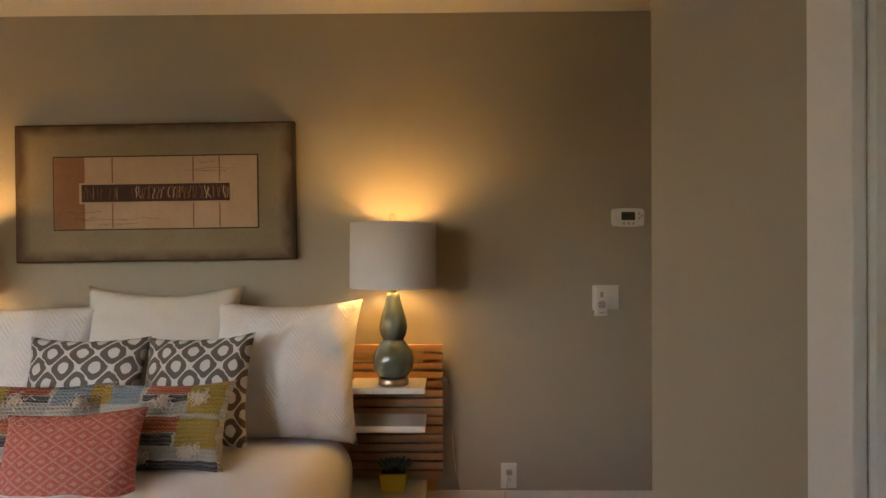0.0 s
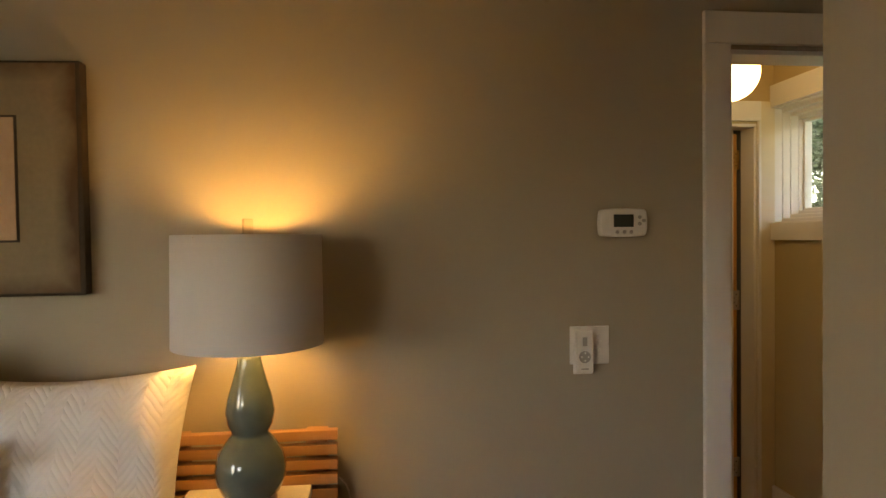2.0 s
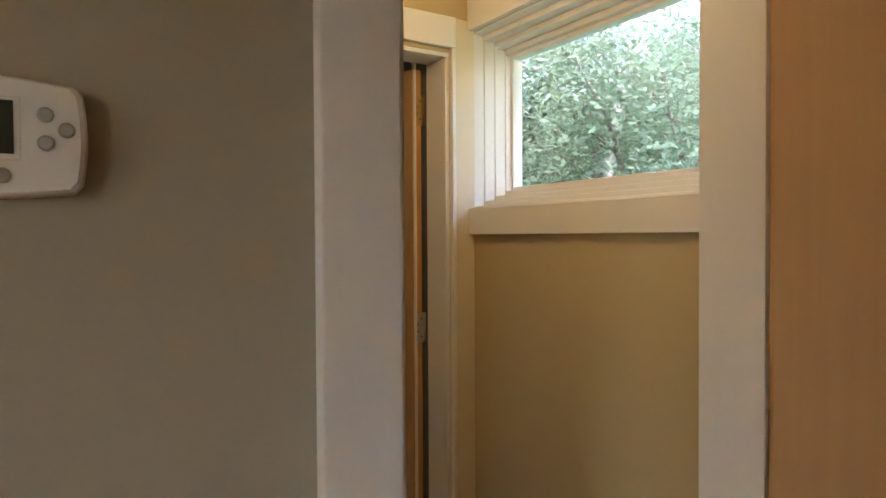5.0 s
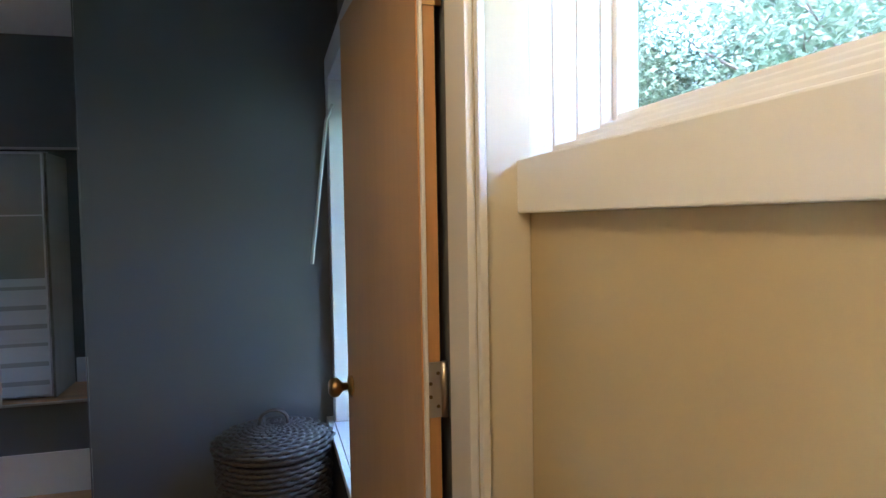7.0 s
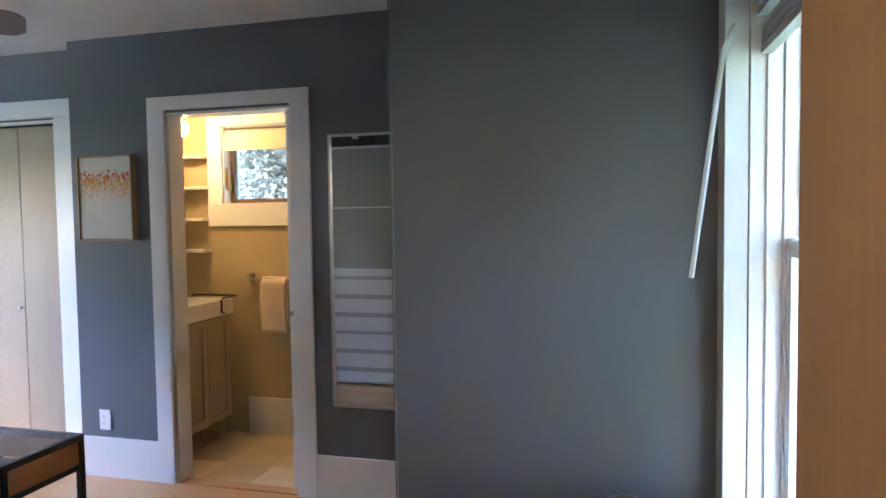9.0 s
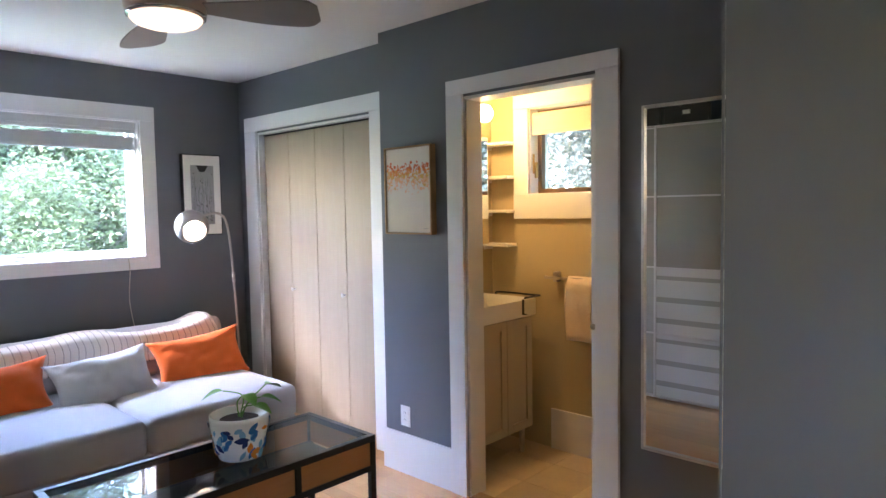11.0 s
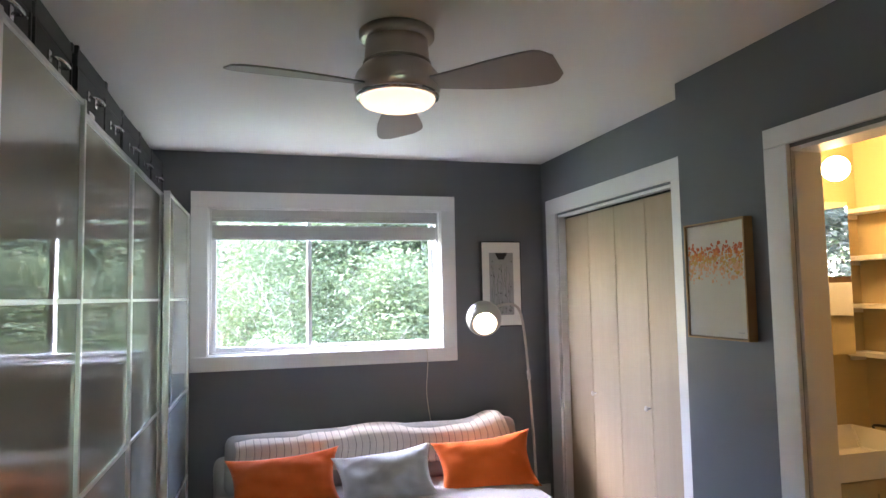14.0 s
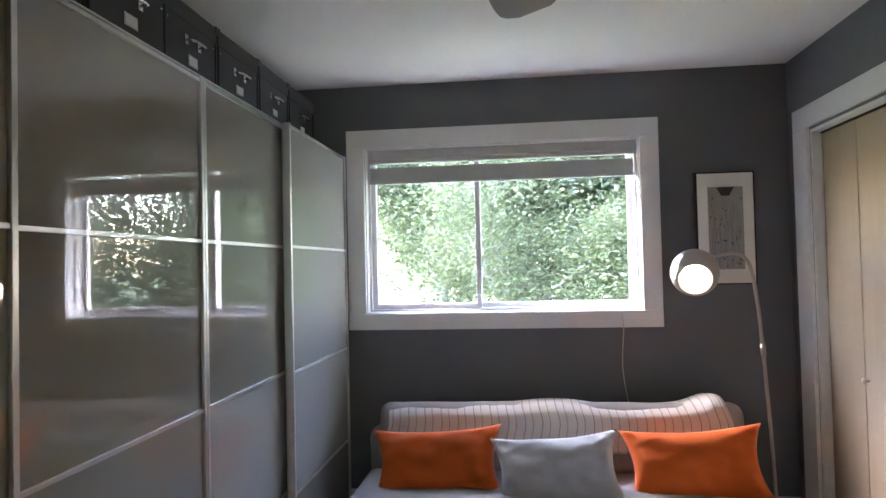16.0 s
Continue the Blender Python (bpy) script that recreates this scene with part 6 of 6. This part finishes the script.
# ---- bathroom ----
def vanity():
    root = thing("vanity_cabinet", (0, 0, 0), "taupe two-door vanity cabinet on steel legs", "cabinet")
    xf, y0, y1 = -0.355, 4.26, 4.855
    part("body", boxed(-0.755, xf - 0.02, y0, y1, 0.16, 0.84, bevel=0.002), M_VANITY, root)
    ym = (y0 + y1) / 2 + 0.05
    for a, b_ in ((y0 + 0.003, ym - 0.002), (ym + 0.002, y1 - 0.003)):
        d = part("door", boxed(xf - 0.0195, xf - 0.006, a, b_, 0.165, 0.835, bevel=0.001), M_VANITY, root)
        for nm, q in (("stile", (a, a + 0.05, 0.165, 0.835)), ("stile", (b_ - 0.05, b_, 0.165, 0.835)), ("rail", (a + 0.05, b_ - 0.05, 0.165, 0.215)), ("rail", (a + 0.05, b_ - 0.05, 0.785, 0.835))):
            part(nm, boxed(xf - 0.0058, xf + 0.004, *q, bevel=0.0015), M_VANITY, d)
    for x in (-0.70, xf - 0.05):
        for y in (y0 + 0.04, y1 - 0.04):
            part("leg", lathe([(0.014, 0.0), (0.018, 0.16)], 16, at=(x, y, 0)), M_STEEL, root, "", True)
    sk = thing("wash_basin", (0, 0, 0), "white ceramic basin with chunky front edge", "sink")
    bm = bmesh.new()
    sx0, sx1, sy0, sy1, z0, z1 = -0.758, -0.338, 4.25, 4.88, 0.842, 0.948
    box(bm, sx0, sx1, sy0, sy1, z0, z1)
    top = max((f for f in bm.faces), key=lambda f: f.calc_center_median().z)
    r = bmesh.ops.inset_individual(bm, faces=[top], thickness=0.020)
    for v in top.verts:
        v.co.z -= 0.095
        v.co.x = -0.52 + (v.co.x + 0.52) * 0.82
    bmesh.ops.bevel(bm, geom=list(bm.edges), offset=0.005, segments=3, affect='EDGES')
    part("bowl", bm, M_CERAMIC, sk)
    part("drain", lathe([(0.022, 0), (0.022, 0.003), (0.0, 0.004)], 20, at=(-0.52, 4.53, 0.8685)), M_CHROME, sk)
    part("faucet", tube(arc([(-0.72, 4.53, 0.962), (-0.72, 4.53, 1.05), (-0.68, 4.53, 1.09), (-0.60, 4.53, 1.08)], 6), 0.012, 12), M_CHROME, sk, "", True)
    part("towel_rail", tube(arc([(-0.64, 4.885, 0.935), (-0.64, 4.90, 0.957), (-0.35, 4.90, 0.957), (-0.328, 4.89, 0.957), (-0.328, 4.75, 0.957)], 5), 0.006, 8), M_BLACK, sk, "dark metal hook rail", True)
    hk = part("hook", boxed(-0.337, -0.331, 4.735, 4.75, 0.86, 0.950, bevel=0.001), M_BLACK, sk)
    part("hook_tip", boxed(-0.331, -0.311, 4.735, 4.75, 0.86, 0.866, bevel=0.001), M_BLACK, hk)


vanity()
for zz in (1.255, 1.468, 1.682, 1.893):
    s = thing("corner_shelf", (-0.757, 4.888, zz), "small white shelf fixed beside bathroom mirror", "shelf", "bathroom shelves")
    part("board", boxed(0.0, 0.20, 0.0, 0.10, -0.010, 0.010, bevel=0.002), M_WHITE, s)
    part("bracket", boxed(0.0, 0.012, 0.01, 0.09, -0.03, -0.0105, bevel=0.001), M_WHITE, s)
mc = thing("bathroom_mirror", (-0.757, 4.60, 1.56), "frameless mirror above basin reflecting window", "mirror")
part("backing", boxed(0.0, 0.135, -0.27, 0.18, -0.29, 0.36, bevel=0.001), M_WHITE, mc, "white mirror cabinet box")
part("glass", boxed(0.1355, 0.140, -0.27, 0.18, -0.29, 0.36), M_MIRROR, mc)
wl = thing("wall_light", (-0.757, 4.594, 2.036), "lit globe bulb on bathroom wall fitting", "light")
part("plate", lathe([(0.05, 0), (0.05, 0.012), (0.03, 0.02), (0.02, 0.12), (0.02, 0.215)], 28, m=pose(0, 0, 0, 0, 90)), M_CHROME, wl, "", True)
part("globe_bulb", lathe([(0.051 * math.sin(a), 0.051 * math.cos(a)) for a in [math.pi * k / 20 for k in range(21)]], 28, at=(0.268, 0, 0)), M_BATHBULB, wl, "glowing globe bulb", True)
tb = thing("towel_bar", (-0.288, YBB, 1.066), "brushed steel towel bar on bathroom wall", "rail")
part("bar", boxed(-0.03, 0.50, -0.056, -0.042, -0.010, 0.008, bevel=0.002), M_STEEL, tb)
part("post", boxed(0.03, 0.055, -0.045, -0.001, -0.025, 0.035, bevel=0.002), M_STEEL, tb)
part("post", boxed(0.42, 0.445, -0.045, -0.001, -0.025, 0.035, bevel=0.002), M_STEEL, tb)
bm = bmesh.new()
rows = []
for i in range(25):
    x = -0.150 + 0.175 * i / 24
    row = []
    for j in range(21):
        s = j / 20
        z, y = (1.066 - 0.36 * (1 - s / 0.55), YBB - 0.066) if s < 0.55 else (1.066 - 0.30 * (s - 0.55) / 0.45, YBB - 0.034)
        if 0.5 < s < 0.6:
            z, y = 1.074, YBB - 0.05
        row.append(bm.verts.new((x + 0.008 * math.sin(z * 12), y + 0.006 * math.sin(x * 40 + z * 5) * (1 if s < 0.5 else 0.3), z)))
    rows.append(row)
for i in range(24):
    for j in range(20):
        bm.faces.new((rows[i][j], rows[i + 1][j], rows[i + 1][j + 1], rows[i][j + 1]))
tw = link("hand_towel", bm, M_TERRY, smooth=True)
md = tw.modifiers.new("thickness", 'SOLIDIFY')
md.thickness, md.offset = 0.009, 1
tagged(tw, "cream and peach patterned hand towel hanging on towel bar", "towel")
rb = thing("roller_blind", (-0.13, YBB + 0.03, 2.07), "rolled-up cream roller blind in bathroom window", "blind")
part("roll", tube([(-0.31, 0, -0.02), (0.31, 0, -0.02)], 0.022, 16), M_ROLLER, rb, "", True)
part("cloth", boxed(-0.305, 0.305, -0.024, -0.021, -0.125, -0.02), M_ROLLER, rb)
part("hem_bar", boxed(-0.305, 0.305, -0.028, -0.018, -0.137, -0.125, bevel=0.002), M_ROLLER, rb)
ch = thing("window_crank", (-0.425, YBB + 0.04, 1.72), "bronze casement window latch lever", "latch")
part("plate", boxed(-0.012, 0.0, -0.012, 0.012, -0.05, 0.05, bevel=0.002), M_BRASS, ch)
part("lever", boxed(-0.022, -0.0125, -0.02, -0.008, -0.02, 0.10, bevel=0.002), M_BRASS, ch)
pk = thing("pocket_door", (0.455, YBATH + 0.06, 0), "white sliding pocket door edge in bathroom doorway", "door")
part("leaf", boxed(0.0, 0.040, -0.018, 0.018, 0.01, 2.03, bevel=0.002), M_TRIM, pk)
part("knob", lathe([(0.006, 0), (0.006, 0.012), (0.013, 0.018), (0.013, 0.024), (0, 0.027)], 18, m=pose(0.02, -0.018, 0.965, 90)), M_STEEL, pk, "", True)


# ---- trees outside ----
def tree_parts(seed, height, spread, leaves, leaf, bark, fol, trunk_r=0.16, low=0.25):
    rnd = random.Random(seed)
    bm = bmesh.new()
    tips = []

    def limb(p, d, length, r, depth):
        pts, rad = [p.copy()], [r]
        cur, q = p.copy(), d.copy()
        n = 5
        for k in range(n):
            q = (q + Vector((rnd.gauss(0, 0.16), rnd.gauss(0, 0.16), rnd.gauss(0.03, 0.10)))).normalized()
            cur = cur + q * (length / n)
            pts.append(cur.copy())
            rad.append(r * (1 - 0.6 * (k + 1) / n))
            if depth <= 2 and k >= (1 if depth else 1):
                for _ in range(2 if depth == 0 else 1 + (rnd.random() < 0.6)):
                    a = rnd.uniform(0, 2 * math.pi)
                    out = Vector((math.cos(a), math.sin(a), rnd.uniform(-0.05, 0.7))).normalized()
                    limb(cur, (q * 0.45 + out * spread).normalized(), length * rnd.uniform(0.42, 0.62), rad[-1] * 0.6, depth + 1)
            if depth >= 2:
                tips.append(cur.copy())
        tips.append(cur.copy())
        tube(pts, r, 7 if depth < 2 else 4, bm, rad)
    limb(Vector((0, 0, 0)), Vector((0, 0, 1)), height, trunk_r, 0)
    tips = [t for t in tips if t.z > low * height * 0.5]
    rs = np.random.RandomState(seed)
    idx = rs.randint(0, len(tips), leaves)
    c = np.array([tuple(t) for t in tips])[idx] + rs.normal(0, 0.26, (leaves, 3))
    a = rs.normal(0, 1, (leaves, 3))
    a[:, 2] *= 0.5
    a /= np.linalg.norm(a, axis=1)[:, None]
    b_ = np.cross(a, rs.normal(0, 1, (leaves, 3)))
    b_ /= np.linalg.norm(b_, axis=1)[:, None]
    sz = leaf * rs.uniform(0.6, 1.25, (leaves, 1))
    quads = np.stack([c - a * sz, c + b_ * sz * 0.42, c + a * sz, c - b_ * sz * 0.42], axis=1).reshape(-1, 3)
    me = bpy.data.meshes.new("crown")
    me.from_pydata(quads.tolist(), [], np.arange(leaves * 4).reshape(-1, 4).tolist())
    me.materials.append(fol)
    return bm, me


def tree(name, at, seed, height, spread, leaves, leaf, bark, fol, label, turn=0, **kw):
    root = thing(name, at, label, "tree", "trees outside", turn)
    bm, me = tree_parts(seed, height, spread, leaves, leaf, bark, fol, **kw)
    part("trunk", bm, bark, root, "", True)
    cr = new("crown", me)
    cr.parent = root
    return root


GZ = -1.5
t_a = tree("leafy_tree", (-9.2, 4.2, GZ), 3, 4.3, 0.95, 38000, 0.053, M_PALEBARK, M_FOL, "leafy green tree beyond sofa window", low=0.1)
t_b = tree("leafy_tree", (-12.5, 1.0, GZ), 8, 5.0, 0.9, 48000, 0.050, M_BARK, M_FOL2, "dense leafy tree outside the house", low=0.1)
t_c = tree("pale_trunk_tree", (8.2, 6.0, GZ), 15, 7.5, 0.8, 36000, 0.052, M_PALEBARK, M_FOL2, "tall pale-trunked tree outside hall window", trunk_r=0.13)
t_n = tree("dark_leafy_tree", (-1.4, 9.3, GZ), 23, 4.6, 0.9, 60000, 0.05, M_PALEBARK, M_FOL3, "dark leafy tree beyond bathroom window", low=0.05)
rnd = random.Random(77)
for at, src in (((-9.8, 1.6, GZ), t_a), ((-13.0, 4.8, GZ), t_b), ((-15.0, 8.5, GZ), t_b), ((-15.5, 2.5, GZ), t_b), ((-11.5, -2.0, GZ), t_b), ((-18, 5.5, GZ), t_b),
                # trees from (7.4, 2.2) on, mostly unseen, block light at the east windows
                ((9.5, 8.2, GZ), t_a), ((11.5, 6.4, GZ), t_b), ((12.5, 9.5, GZ), t_b), ((7.0, 9.8, GZ), t_b), ((10.5, 12.0, GZ), t_c), ((14.0, 4.5, GZ), t_b), ((8.6, 4.4, GZ), t_b), ((7.4, 2.2, GZ), t_b), ((6.4, -0.6, GZ), t_b), ((5.6, -3.0, GZ), t_b), ((9.2, 0.4, GZ), t_b), ((8.6, -3.4, GZ), t_b)):
    k = rnd.uniform(0.95, 1.15)
    copy_thing(src, Matrix.Translation(at) @ pose(0, 0, 0, 0, 0, rnd.uniform(0, 360)) @ Matrix.Scale(k, 4))

for x, y, turn, k in ((-1.6, 11.8, 40, 1.6), (0.9, 12.2, 160, 1.65), (-3.9, 12.6, 260, 1.6), (3.2, 12.4, 310, 1.6), (-0.4, 14.5, 100, 1.8), (-2.8, 14.8, 20, 1.8), (1.9, 15.0, 200, 1.8)):
    copy_thing(t_n, Matrix.Translation((x, y, GZ)) @ pose(0, 0, 0, 0, 0, turn) @ Matrix.Scale(k, 4))
shrub = copy_thing(t_a, Matrix.Translation((-7.3, 2.2, GZ)) @ Matrix.Scale(0.62, 4))
tagged(shrub, "leafy green shrub below sofa window", "shrub")
for x, y, turn, k in ((-7.1, 3.9, 70, 0.58), (-7.5, 5.6, 150, 0.64), (-8.0, 0.4, 250, 0.62), (-8.6, 3.0, 320, 0.70), (-8.8, 5.0, 30, 0.72), (-8.2, 7.2, 200, 0.66)):
    copy_thing(shrub, Matrix.Translation((x, y, GZ)) @ pose(0, 0, 0, 0, 0, turn) @ Matrix.Scale(k, 4))

# ---- floor pieces ----
rnd = random.Random(4)
fl = tagged(new("floor"), kind="structure")
bw = 0.083
meshes = {}
rows_n = int((YBATH + 0.05 - (YH1 + 0.065)) / bw) + 1
for r in range(rows_n):
    y0 = YH1 + 0.065 + r * bw
    y1 = min(y0 + bw - 0.0012, YBATH + 0.059)
    x = XW + 0.001 - rnd.uniform(0, 0.9)
    while x < XG:
        ln = rnd.choice((0.9, 1.2, 1.5, 1.8))
        a, b_ = max(x, XW + 0.001), min(x + ln - 0.001, XG - 0.001)
        x += ln
        if b_ - a < 0.05:
            continue
        key = (round(b_ - a, 3), round(y1 - y0, 4))
        if key not in meshes:
            bm = boxed(-(b_ - a) / 2, (b_ - a) / 2, -(y1 - y0) / 2, (y1 - y0) / 2, -0.02, 0.0)
            me = bpy.data.meshes.new("floorboard")
            bm.to_mesh(me)
            bm.free()
            me.materials.append(M_FLOOR)
            meshes[key] = me
        ob = new("floorboard", meshes[key])
        ob.location = ((a + b_) / 2, (y0 + y1) / 2, 0.0)
        ob.parent = fl
bf = tagged(new("floor_bath"), kind="structure")
ts = 0.305
bm = boxed(-ts / 2 + 0.002, ts / 2 - 0.002, -ts / 2 + 0.002, ts / 2 - 0.002, -0.012, 0.0)
tm = bpy.data.meshes.new("floor_tile")
bm.to_mesh(tm)
bm.free()
tm.materials.append(M_TILE)
for i in range(6):
    for j in range(3):
        ob = new("floor_tile", tm)
        ob.location = (-0.60 + i * ts, 4.31 + j * ts, 0.0)
        ob.parent = bf
